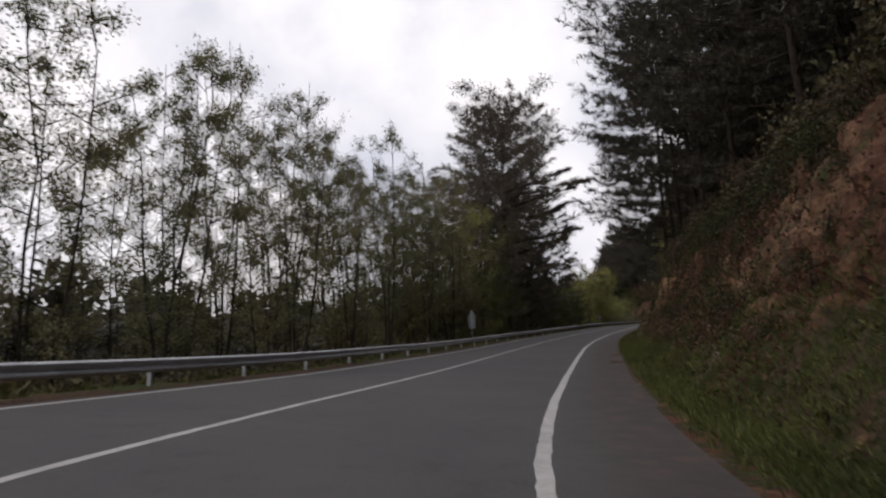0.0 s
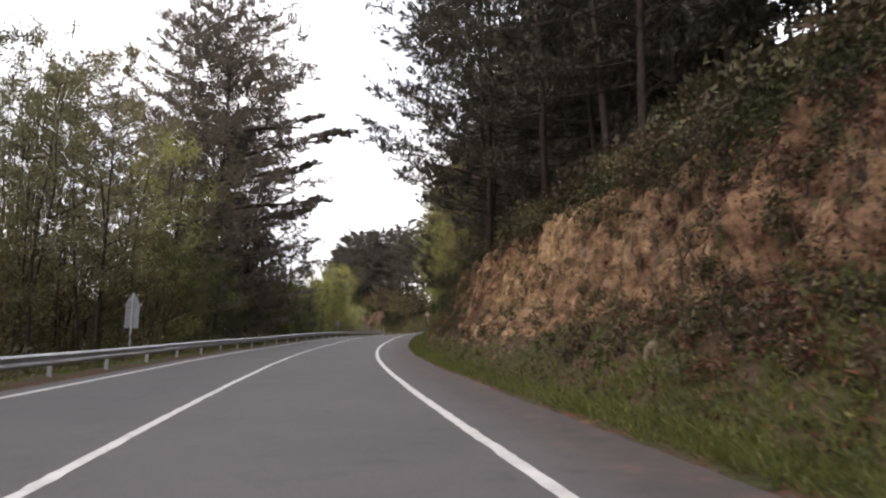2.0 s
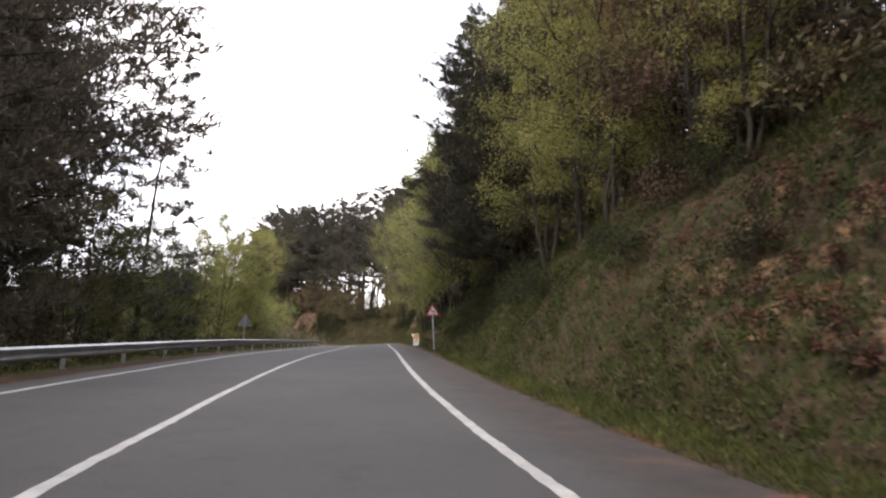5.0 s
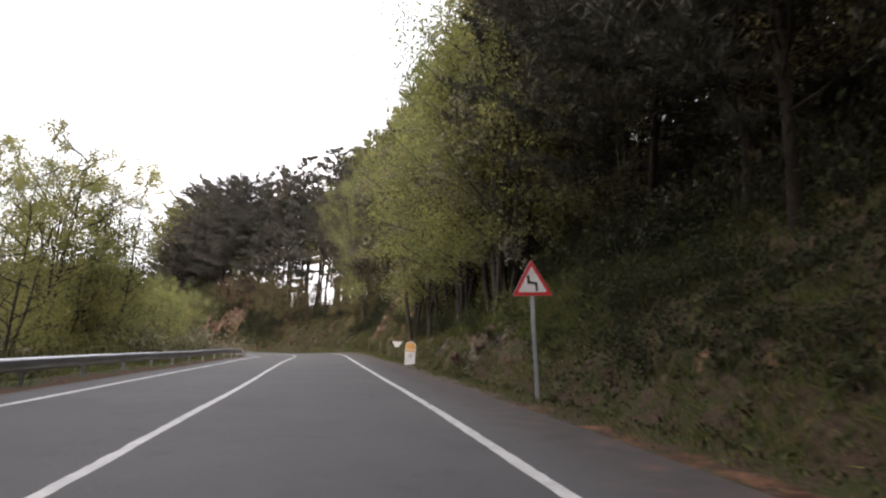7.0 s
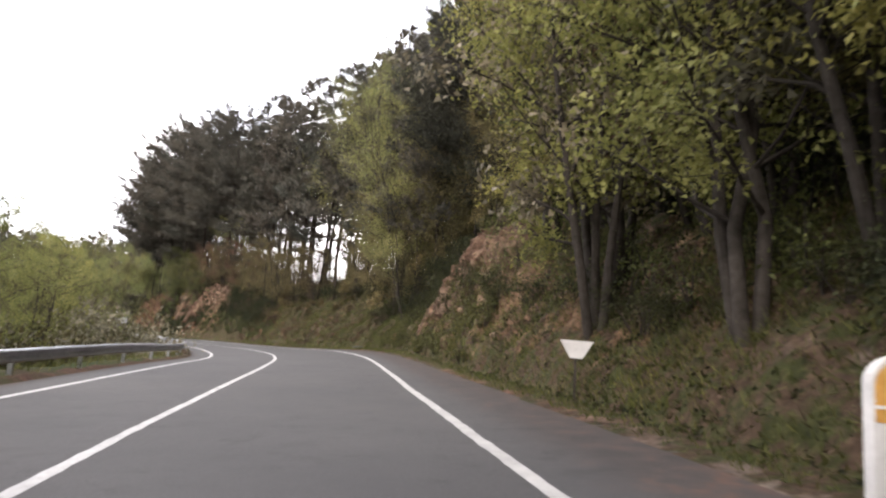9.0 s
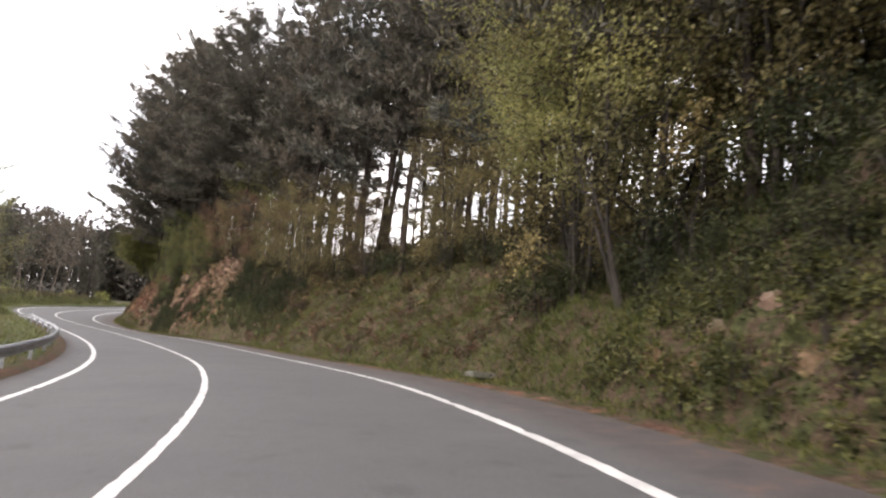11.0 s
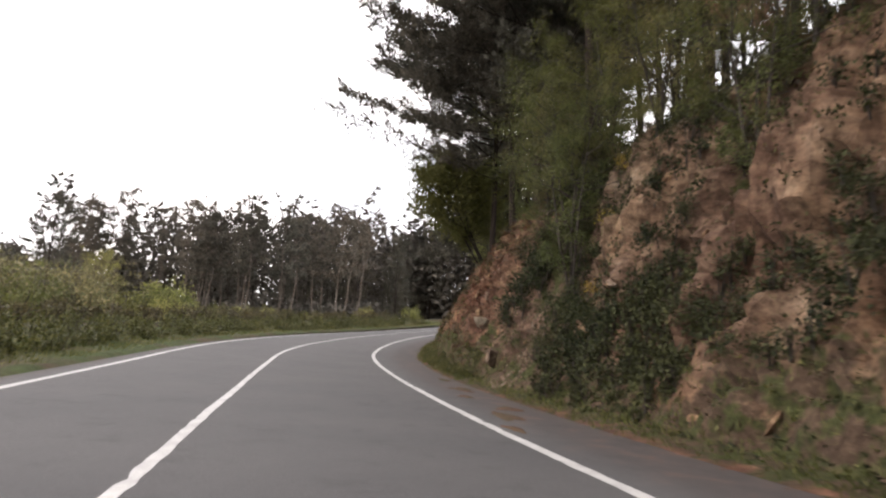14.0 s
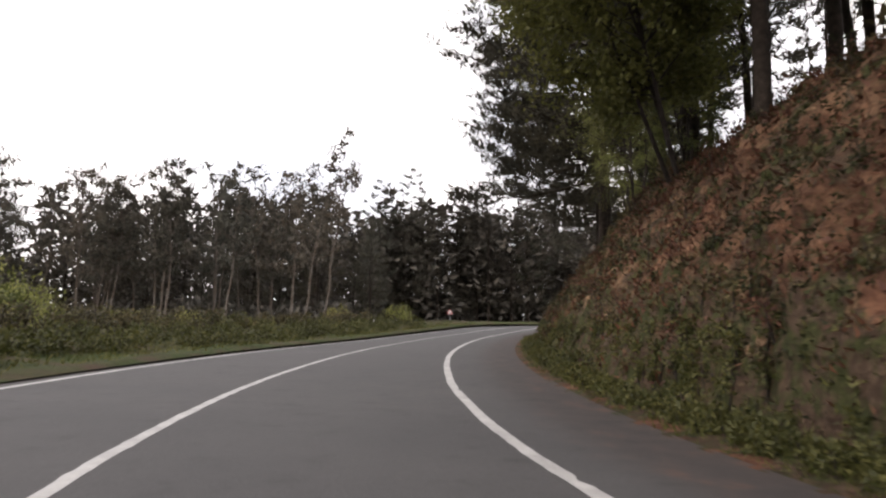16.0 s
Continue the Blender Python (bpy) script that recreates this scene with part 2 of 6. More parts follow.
M_VERGE = surface("grass_verge", 4.0, 0.5, [(0.3, (0.021, 0.029, 0.009)), (0.55, (0.043, 0.060, 0.017)), (0.8, (0.081, 0.084, 0.034))], 0.95, dirt=(0.071, 0.046, 0.032), bump=0.8, depth=0.05, spec=0.1)
M_STEEL = surface("galvanised_steel", 9.0, 1.2, [(0.3, (0.40, 0.41, 0.43)), (0.7, (0.58, 0.59, 0.61))], 0.42, 0.85, bump=0.1, depth=0.003)
M_SIGN_BACK = surface("grey_sign_back", 8.0, 2.0, [(0.3, (0.26, 0.27, 0.285)), (0.7, (0.36, 0.37, 0.39))], 0.55, 0.3, bump=0.1, depth=0.003)
M_RED = surface("sign_red", 20.0, 3.0, [(0.3, (0.50, 0.03, 0.035)), (0.7, (0.62, 0.05, 0.05))], 0.4, bump=0.05, depth=0.002)
M_WHITE = surface("sign_white", 20.0, 3.0, [(0.3, (0.70, 0.68, 0.66)), (0.7, (0.80, 0.78, 0.76))], 0.45, bump=0.05, depth=0.002)
M_BLACK = surface("sign_black", 20.0, 3.0, [(0.3, (0.012, 0.012, 0.012)), (0.7, (0.025, 0.025, 0.025))], 0.5, bump=0.05, depth=0.002)
M_ORANGE = surface("marker_orange", 12.0, 4.0, [(0.3, (0.62, 0.31, 0.07)), (0.7, (0.76, 0.42, 0.11))], 0.55, bump=0.1, depth=0.003)
M_CONCRETE = surface("old_concrete", 14.0, 1.5, [(0.3, (0.090, 0.084, 0.074)), (0.7, (0.180, 0.172, 0.152))], 0.9, dirt=(0.065, 0.063, 0.040), bump=0.5, depth=0.02)
M_STONE = surface("loose_stone", 6.0, 1.6, [(0.30, (0.050, 0.036, 0.028)), (0.5, (0.170, 0.125, 0.090)), (0.72, (0.330, 0.275, 0.215))], 0.9, dirt=(0.124, 0.071, 0.046), bump=0.6, depth=0.05)
M_BOULDER = surface("pale_boulder", 5.0, 1.4, [(0.32, (0.07, 0.054, 0.040)), (0.46, (0.20, 0.160, 0.118)), (0.66, (0.42, 0.36, 0.285))], 0.9, dirt=(0.13, 0.11, 0.075), bump=0.9, depth=0.08)
M_BARK_DARK = surface("dark_pine_bark", 6.0, 1.0, [(0.3, (0.019, 0.015, 0.012)), (0.6, (0.046, 0.035, 0.028)), (0.85, (0.078, 0.064, 0.053))], 0.95, bump=0.8, depth=0.05, spec=0.1)
M_BARK_GREY = surface("grey_bark", 6.0, 1.0, [(0.3, (0.034, 0.029, 0.024)), (0.6, (0.068, 0.058, 0.050)), (0.85, (0.120, 0.106, 0.094))], 0.95, bump=0.6, depth=0.03, spec=0.1)
M_BARK_PALE = surface("pale_eucalyptus_bark", 3.0, 0.6, [(0.3, (0.105, 0.088, 0.074)), (0.6, (0.185, 0.163, 0.142)), (0.85, (0.285, 0.260, 0.228))], 0.9, dirt=(0.105, 0.075, 0.056), bump=0.4, depth=0.02, spec=0.1)
L_PINE = leaf_material("pine_needles", (0.024, 0.023, 0.017), (0.048, 0.046, 0.035), (0.102, 0.095, 0.071), 0.20, k=1.0)
# Grey needle tone, lightened further to carry the glare on the crest pines.
L_PINE_GLARE = leaf_material("glare_pale_needles", (0.033, 0.032, 0.028), (0.065, 0.062, 0.053), (0.116, 0.110, 0.094), 0.24, k=1.36)
L_PINE_OLD = leaf_material("old_pine_needles", (0.050, 0.044, 0.036), (0.085, 0.075, 0.061), (0.135, 0.118, 0.098), 0.25, k=1.38)
L_EUCA = leaf_material("eucalyptus_leaves", (0.045, 0.043, 0.036), (0.085, 0.078, 0.064), (0.14, 0.126, 0.104), 0.25, k=0.88)
L_SPRING = leaf_material("spring_leaves", (0.126, 0.133, 0.044), (0.160, 0.166, 0.057), (0.204, 0.207, 0.080), 0.50, k=1.5)
L_GREEN = leaf_material("green_leaves", (0.080, 0.091, 0.030), (0.103, 0.115, 0.037), (0.138, 0.147, 0.052), 0.42, k=0.95)
L_WEED = leaf_material("weed_leaves", (0.045, 0.055, 0.018), (0.095, 0.108, 0.034), (0.18, 0.185, 0.066), 0.30, k=0.60)
L_GREY = leaf_material("pale_young_leaves", (0.100, 0.098, 0.052), (0.185, 0.180, 0.095), (0.30, 0.285, 0.165), 0.42, k=0.88)
L_WILLOW = leaf_material("willow_leaves", (0.17, 0.175, 0.068), (0.22, 0.225, 0.090), (0.28, 0.28, 0.120), 0.45, k=1.05)
L_BROWN = leaf_material("brown_twigs", (0.050, 0.032, 0.022), (0.110, 0.072, 0.046), (0.18, 0.130, 0.085), 0.25, k=0.62)
L_BRUSH = leaf_material("dull_brush", (0.034, 0.031, 0.017), (0.075, 0.066, 0.032), (0.14, 0.118, 0.06), 0.25, k=0.9)
L_OLIVE = leaf_material("olive_leaves", (0.060, 0.055, 0.026), (0.115, 0.102, 0.046), (0.19, 0.165, 0.08), 0.40, k=1.25)
L_RUSSET = leaf_material("russet_leaves", (0.050, 0.022, 0.016), (0.120, 0.050, 0.034), (0.21, 0.105, 0.065), 0.25, k=0.66)
L_RUSSET_TREE = leaf_material("opening_russet_leaves", (0.085, 0.050, 0.036), (0.160, 0.096, 0.066), (0.25, 0.165, 0.115), 0.40, k=1.0)
# Distance haze is put into this colour: paler and greyer than the foliage.
L_WOOD_HAZE = leaf_material("hazed_wood_foliage", (0.038, 0.037, 0.034), (0.062, 0.060, 0.055), (0.098, 0.094, 0.086), 0.15, k=1.25)
L_IVY = leaf_material("ivy_leaves", (0.018, 0.022, 0.010), (0.040, 0.048, 0.018), (0.088, 0.098, 0.040), 0.20, 0.85, k=0.62)
L_GRASS = leaf_material("grass_blades", (0.042, 0.058, 0.015), (0.090, 0.112, 0.030), (0.17, 0.175, 0.065), 0.35, k=0.82)
L_BLOSSOM = leaf_material("pale_blossom", (0.16, 0.145, 0.10), (0.27, 0.25, 0.18), (0.40, 0.37, 0.28), 0.35, k=0.62)
L_GORSE = leaf_material("yellow_gorse", (0.12, 0.085, 0.012), (0.27, 0.20, 0.022), (0.45, 0.34, 0.04), 0.30, k=0.65)


# ---- building helpers ----
def part(name, mesh, material, parent=None, label=""):
    if isinstance(mesh, bmesh.types.BMesh):
        me = bpy.data.meshes.new(name)
        mesh.to_mesh(me)
        mesh.free()
        mesh = me
    if material and not mesh.materials:
        mesh.materials.append(material)
    ob = new(name, mesh)
    ob.parent = parent
    return tagged(ob, label)


def mesh_of(name, verts, quads, smooth=False):
    """A mesh from arrays of corners and of faces with three or four corners."""
    me = bpy.data.meshes.new(name)
    verts, quads = np.asarray(verts, np.float32), np.asarray(quads, np.int32)
    me.vertices.add(len(verts))
    me.vertices.foreach_set("co", verts.ravel())
    me.loops.add(quads.size)
    me.loops.foreach_set("vertex_index", quads.ravel())
    me.polygons.add(len(quads))
    corners = quads.shape[1]
    me.polygons.foreach_set("loop_start", np.arange(len(quads), dtype=np.int32) * corners)
    me.polygons.foreach_set("loop_total", np.full(len(quads), corners, np.int32))
    me.polygons.foreach_set("use_smooth", np.full(len(quads), smooth, bool))
    me.update(calc_edges=True)
    return me


def grid_quads(rows, cols):
    a = (np.arange(rows - 1)[:, None] * cols + np.arange(cols - 1)[None, :]).ravel()
    return np.stack([a, a + 1, a + cols + 1, a + cols], 1)


def unit(v):
    return v / np.maximum(np.linalg.norm(v, axis=-1, keepdims=True), 1e-9)


def leaf_blades(rng, centres, aims, length, width, spread, face=None, loose=0.45):
    """One tapering leaf at each centre, aimed roughly along aims; its face turns roughly to the sky, or along face."""
    n = len(centres)
    aim = unit(unit(aims) + rng.normal(0, spread, (n, 3)))
    sky = np.array([0.0, 0.0, 1.0]) if face is None else face
    side = unit(np.cross(aim, sky + rng.normal(0, loose, (n, 3))))
    ln = length * rng.uniform(0.6, 1.3, (n, 1))
    wd = width * rng.uniform(0.6, 1.3, (n, 1))
    a = centres + side * wd * 0.5
    b = centres + aim * ln * 0.25 - side * wd * 0.5
    c = centres + aim * ln
    return np.stack([a, b, c], 1).reshape(-1, 3), np.arange(3 * n).reshape(-1, 3)


class Tubes:
    """Gathers tapered limbs into one mesh."""

    def __init__(self):
        self.v, self.q, self.n = [], [], 0

    def add(self, path, radii, sides=6):
        path, radii = np.asarray(path, float), np.asarray(radii, float)
        aim = unit(np.gradient(path, axis=0))
        ref = np.where(np.abs(aim[:, 2:3]) > 0.9, np.array([[1.0, 0, 0]]), np.array([[0, 0, 1.0]]))
        u = unit(np.cross(aim, ref))
        w = np.cross(aim, u)
        ang = np.arange(sides) * 2 * math.pi / sides
        ring = u[:, None, :] * np.cos(ang)[None, :, None] + w[:, None, :] * np.sin(ang)[None, :, None]
        pts = path[:, None, :] + ring * radii[:, None, None]
        k = len(path)
        self.v.append(pts.reshape(-1, 3))
        i, j = np.meshgrid(np.arange(k - 1), np.arange(sides), indexing="ij")
        a, b = i * sides + j, i * sides + (j + 1) % sides
        self.q.append(np.stack([a, b, b + sides, a + sides], -1).reshape(-1, 4) + self.n)
        self.n += k * sides

    def mesh(self, name):
        return mesh_of(name, np.concatenate(self.v), np.concatenate(self.q), True)


def box_into(bm, size, m, bevel=0.0):
    geo = bmesh.ops.create_cube(bm, size=1.0, matrix=m @ Matrix.Diagonal((*size, 1)))
    if bevel:
        edges = list({e for v in geo["verts"] for e in v.link_edges})
        bmesh.ops.bevel(bm, geom=edges, offset=bevel, segments=2, affect="EDGES", profile=0.6)


# ---- the road's line ----
ROAD_START = (2.88, -24.50)
ROAD_STEP = 5.0
ROAD_TURN = [8.6, 9.2, 9.9, 10.5, 10.9, 4.5, -1.7, -7.4, -9.6, -10.8, -11.0, -11.2, -11.6, -12.1, -12.7, -13.4, -14.3, -15.3, -16.2, -17.1, -18.2, -19.2, -20.2, -21.1, -21.9, -22.6, -23.1, -23.4, -23.6, -23.1, -22.6, -22.6, -22.7, -23.0, -23.4, -23.7, -23.1, -21.2, -17.8, -13.8, -10.7, -7.7, -4.0, -0.8, 0.8, 3.1, 5.7, 7.0, 7.5, 8.3, 8.6, 8.0, 7.4, 6.9, 3.7, -2.4, -6.5, -9.2, -11.9, -14.6, -17.3, -19.9, -22.3, -24.7, -27.3, -30.0, -32.8]
ROAD_RISE = [0.00, -0.11, -0.16, -0.17, -0.15, -0.09, -0.01, 0.07, 0.15, 0.25, 0.40, 0.57, 0.75, 0.95, 1.15, 1.35, 1.58, 1.81, 2.05, 2.30, 2.55, 2.81, 3.09, 3.39, 3.69, 3.99, 4.27, 4.53, 4.78, 5.01, 5.24, 5.48, 5.71, 5.94, 6.16, 6.38, 6.60, 6.80, 6.98, 7.13, 7.25, 7.36, 7.45, 7.54, 7.63, 7.74, 7.87, 8.00, 8.13, 8.25, 8.38, 8.52, 8.68, 8.88, 9.13, 9.42, 9.73, 10.05, 10.37, 10.69, 11.02, 11.38, 11.75, 12.15, 12.57, 13.00, 13.44]
ROAD_BANK = [-0.044, -0.047, -0.052, -0.060, -0.072, -0.087, -0.071, -0.054, -0.044, -0.034, -0.020, -0.023, -0.010, 0.001, 0.000, 0.001, 0.002, -0.004, -0.001, -0.002, 0.013, 0.009, 0.006, 0.017, 0.024, 0.031, 0.030, 0.035, 0.038, 0.038, 0.043, 0.052, 0.060, 0.067, 0.063, 0.059, 0.058, 0.071, 0.106, 0.103, 0.113, 0.089, 0.078, 0.069, 0.060, 0.063, 0.053, 0.053, 0.029, 0.008, -0.009, -0.012, -0.021, -0.025, -0.016, -0.019, -0.010, -0.005, 0.003, 0.010, 0.017, 0.021, 0.019, 0.014, 0.008, 0.002, -0.001]
LINE_STEP = 33.0
LEFT_LINE = [3.60, 3.68, 3.37, 3.33, 3.08, 2.93, 2.96, 3.13, 3.46, 3.61, 3.55]
RIGHT_LINE = [-4.04, -4.08, -3.98, -3.86, -3.97, -3.86, -4.04, -4.17, -3.94, -3.36, -3.44]
HALF_STEP = np.arange(0.0, 400.01, 0.5)


def laid_line():
    knots = np.arange(len(ROAD_TURN)) * ROAD_STEP
    last = knots[-1]
    s = HALF_STEP
    turn = np.radians(np.interp(s, knots, ROAD_TURN) - np.maximum(s - last, 0) * 0.38)
    mid = (turn[1:] + turn[:-1]) / 2
    x = ROAD_START[0] + np.concatenate([[0], np.cumsum(-np.sin(mid) * 0.5)])
    y = ROAD_START[1] + np.concatenate([[0], np.cumsum(np.cos(mid) * 0.5)])
    z = np.interp(s, knots, ROAD_RISE) + np.maximum(s - last, 0) * 0.05
    z = np.convolve(np.pad(z, 10, "edge"), np.ones(21) / 21, "valid")
    bank = np.interp(s, knots, ROAD_BANK)
    bank = np.convolve(np.pad(bank, 10, "edge"), np.ones(21) / 21, "valid")
    return x, y, z, turn, bank


LX, LY, LZ, LT, LB = laid_line()


def along(s, n, h=0.0):
    """Places at s metres along the road, n metres to the left of its middle line and h over its surface."""
    s, n = np.asarray(s, float), np.asarray(n, float)
    x, y, z, t, b = (np.interp(s, HALF_STEP, a) for a in (LX, LY, LZ, LT, LB))
    cant = np.clip(n, -6.0, 4.2)
    return np.stack([x - np.cos(t) * n, y - np.sin(t) * n, z - cant * b + h], -1)


def heading(s):
    return float(np.interp(s, HALF_STEP, LT))


def nearest(x, y):
    """The road's s and n for places in plan, and the road's height there."""
    s, n, z = np.empty(len(x)), np.empty(len(x)), np.empty(len(x))
    for i in range(0, len(x), 4000):
        xx, yy = x[i:i + 4000], y[i:i + 4000]
        d = (xx[:, None] - LX[None, ::4]) ** 2 + (yy[:, None] - LY[None, ::4]) ** 2
        j = d.argmin(1) * 4
        s[i:i + 4000] = HALF_STEP[j]
        side = -np.cos(LT[j]) * (xx - LX[j]) - np.sin(LT[j]) * (yy - LY[j])
        n[i:i + 4000] = np.sign(side) * np.sqrt(d.min(1))
        z[i:i + 4000] = LZ[j] - np.clip(n[i:i + 4000], -6.0, 4.2) * LB[j]
    return s, n, z


def wave(x, y, seed):
    """Smooth uneven ground, about -1 to 1."""
    r = np.random.RandomState(seed)
    out = np.zeros_like(x)
    for k in range(7):
        a, f, p = r.uniform(0, 6.28), 0.06 * 1.7 ** k, r.uniform(0, 6.28)
        out += np.sin((x * math.cos(a) + y * math.sin(a)) * f + p + 1.3 * np.sin((x * math.sin(a) - y * math.cos(a)) * f * 0.7 + k)) / 1.45 ** k
    return out / 2.4


# the bank beside the right lane: height of the cut, how far back its top lies, slope of the hill above, how rocky, how red
BANK_S = [0, 35, 55, 75, 90, 105, 120, 135, 150, 163, 176, 186, 193, 200, 212, 224, 230, 236, 248, 258, 266, 276, 290, 310, 340, 400]
CUT_H = [6.5, 5.5, 5.2, 5.4, 5.6, 5.6, 5.2, 4.0, 3.6, 3.6, 4.6, 6.6, 5.2, 3.6, 5.0, 5.2, 4.8, 5.6, 7.6, 6.8, 6.2, 5.4, 4.6, 4.0, 3.2, 3.0]
CUT_RUN = [3.6, 3.6, 3.7, 3.8, 3.9, 3.8, 3.6, 3.4, 3.4, 3.4, 3.2, 2.6, 3.0, 4.2, 5.0, 5.0, 4.2, 3.2, 3.4, 3.2, 3.1, 3.0, 3.2, 3.8, 4.0, 4.0]
HILL = [0.75, 0.75, 0.72, 0.70, 0.70, 0.70, 0.72, 0.75, 0.75, 0.75, 0.75, 0.70, 0.62, 0.55, 0.50, 0.45, 0.40, 0.25, 0.15, 0.12, 0.10, 0.10, 0.10, 0.10, 0.1, 0.1]
CREST = [60, 60, 60, 60, 60, 60, 60, 60, 60, 60, 50, 30, 18, 9, 6.0, 6.0, 6.0, 8.0, 8.0, 9.0, 9.0, 9.0, 9.0, 8, 8, 8]
ROCKY = [0.7, 0.7, 0.75, 0.95, 0.85, 0.45, 0.15, 0.15, 0.25, 0.2, 0.5, 0.95, 0.08, 0.05, 0.05, 0.15, 0.40, 0.62, 0.90, 0.78, 0.80, 0.50, 0.40, 0.4, 0.3, 0.3]
REDDISH = [0.6, 0.75, 0.95, 0.35, 0.35, 0.55, 0.5, 0.3, 0.08, 0.4, 0.4, 0.22, 0.25, 0.4, 0.4, 0.4, 0.4, 0.45, 0.45, 0.4, 0.5, 0.8, 0.7, 0.6, 0.5, 0.5]
SHOULDER_N = -5.85


def bank_height(s, d):
    """Height over the road at d metres beyond the right shoulder."""
    h1, run, hill, crest = (np.interp(s, BANK_S, a) for a in (CUT_H, CUT_RUN, HILL, CREST))
    verge = 0.10 * np.clip(d, 0, 0.9)
    u = np.clip((d - 0.9) / run, 0, 1)
    # below the scarps an apron of fallen earth leans against the face
    scarp = np.interp(s, [0, 104, 116, 183, 187, 192, 197, 244, 249, 258, 266, 400], [0.9, 0.9, 0.0, 0.0, 0.9, 0.9, 0.0, 0.0, 0.7, 0.7, 0.3, 0.3])
    rise = h1 * (u ** np.interp(s, [0, 259, 268, 400], [0.85, 0.85, 0.52, 0.58]) * (1 - scarp) + np.interp(u, [0, 0.46, 0.60, 0.76, 1], [0, 0.34, 0.62, 0.90, 1]) * scarp)
    beyond = np.clip(d - 0.9 - run, 0, None)
    up = np.minimum(beyond, crest) * hill
    down = np.clip(beyond - crest, 0, None) * -0.10
    return verge + rise + up + down


def left_height(s, n):
    """Height over the road to the left of it, n metres from its middle line."""
    fall = np.interp(s, [0, 60, 120, 190, 225, 250, 280, 400], [-0.42, -0.42, -0.40, -0.35, -0.15, 0.0, 0.0, 0.0])
    floor = np.interp(s, [0, 190, 230, 260, 400], [-9.0, -7.0, -1.5, 0.0, 0.5])
    berm = np.interp(s, [0, 222, 240, 300, 340, 400], [0, 0, 0.45, 0.55, 0.45, 0.4])
    d = np.clip(n - 5.2, 0, None)
    slope = np.maximum(d * fall, floor)
    hump = berm * np.exp(-((d - 5.0) / 3.2) ** 2) * np.clip(d / 2.0, 0, 1)
    return slope + hump


def ground_height(x, y):
    s, n, z = nearest(x, y)
    right = bank_height(s, -n + SHOULDER_N)
    left = left_height(s, n)
    rough = wave(x, y, 5)
    away = np.clip((np.abs(n) - 12) / 20, 0, 1)
    h = np.where(n < 0, right, left) + rough * 1.2 * away
    under = np.where((n > -16.5) & (n < 9.0), -0.45, 0.0) - np.where((n > -7.0) & (n < 5.0), 0.4, 0.0) - np.where((n > -15.0) & (n < -6.0), 3.2, 0.0)
    return z + h + under


def plan(x, y):
    return float(ground_height(np.array([float(x)]), np.array([float(y)]))[0])

# ---- road ----
def strip(name, s, lanes, lift=0.0):
    s = np.asarray(s, float)
    pts = along(s[:, None] + 0 * lanes[None, :], lanes[None, :] + 0 * s[:, None], lift)
    return mesh_of(name, pts.reshape(-1, 3), grid_quads(len(s), len(lanes)), True)


ROAD_SIDES = np.array([-5.95, -5.7, -5.3, -4.9, -4.5, -4.2, -3.9, -3.0, -2.0, -1.0, 0.0, 1.0, 2.0, 2.9, 3.3, 3.6, 3.85, 4.0])
road_mesh = strip("road", np.arange(0, 396, 1.0), ROAD_SIDES)
lane = road_mesh.attributes.new("lane", "FLOAT", "POINT")
lane.data.foreach_set("value", np.tile(np.interp(ROAD_SIDES, [-5.9, -4.9, -4.3, 3.6, 3.95], [1.0, 0.75, 0.0, 0.0, 0.9]), 396).astype(np.float32))
road = part("road", road_mesh, M_ASPHALT)
tagged(road, "worn grey asphalt road with a soil-stained shoulder, bending between banks", "road", kind="structure")


def road_line(name, lane_n, width, label, wear=0.006):
    """A painted line with slightly uneven edges, 4 mm over the asphalt."""
    s = np.arange(0, 392, 0.2)
    n = np.interp(s, np.arange(len(lane_n)) * LINE_STEP, lane_n)
    n = np.convolve(np.pad(n, 40, "edge"), np.ones(81) / 81, "valid")
    r = np.random.RandomState(int(abs(lane_n[0]) * 100) + 3)
    wob = np.convolve(r.normal(0, 1, len(s) + 16), np.ones(17) / 17, "valid") * 0.028
    nick_a, nick_b = (np.where(r.uniform(0, 1, len(s)) < wear * np.interp(s, [188, 194, 248, 252], [0.12, 1, 1, 0.12]), r.uniform(0.02, 0.45 * width, len(s)), 0.0) for k in range(2))
    a = along(s, n - width / 2 + wob + nick_a + r.normal(0, 0.006, len(s)), 0.004)
    b = along(s, n + width / 2 + wob - nick_b + r.normal(0, 0.006, len(s)), 0.004)
    ob = part(name, mesh_of(name, np.stack([a, b], 1).reshape(-1, 3), grid_quads(len(s), 2)), M_PAINT)
    tagged(ob, label, "road marking", kind="structure")


road_line("centre_line", [0.0, 0.0], 0.13, "unbroken white centre line painted on the asphalt")
road_line("edge_line", LEFT_LINE, 0.15, "white edge line beside the guard rail")
road_line("edge_line", RIGHT_LINE, 0.16, "white edge line between lane and shoulder", 0.07)


# ---- ground ----
def spread_axis(lo, hi, step, reach):
    inner = np.arange(lo, hi + step, step)
    grow = np.cumsum(step * 1.22 ** np.arange(1, 30))
    grow = grow[grow < reach]
    return np.concatenate([lo - grow[::-1], inner, inner[-1] + grow])


gx, gy = spread_axis(-70, 150, 2.5, 2600), spread_axis(-70, 400, 2.5, 2600)
GX, GY = np.meshgrid(gx, gy)
gz = ground_height(GX.ravel(), GY.ravel())
ground_mesh = mesh_of("ground", np.stack([GX.ravel(), GY.ravel(), gz], 1), grid_quads(len(gy), len(gx)), True)
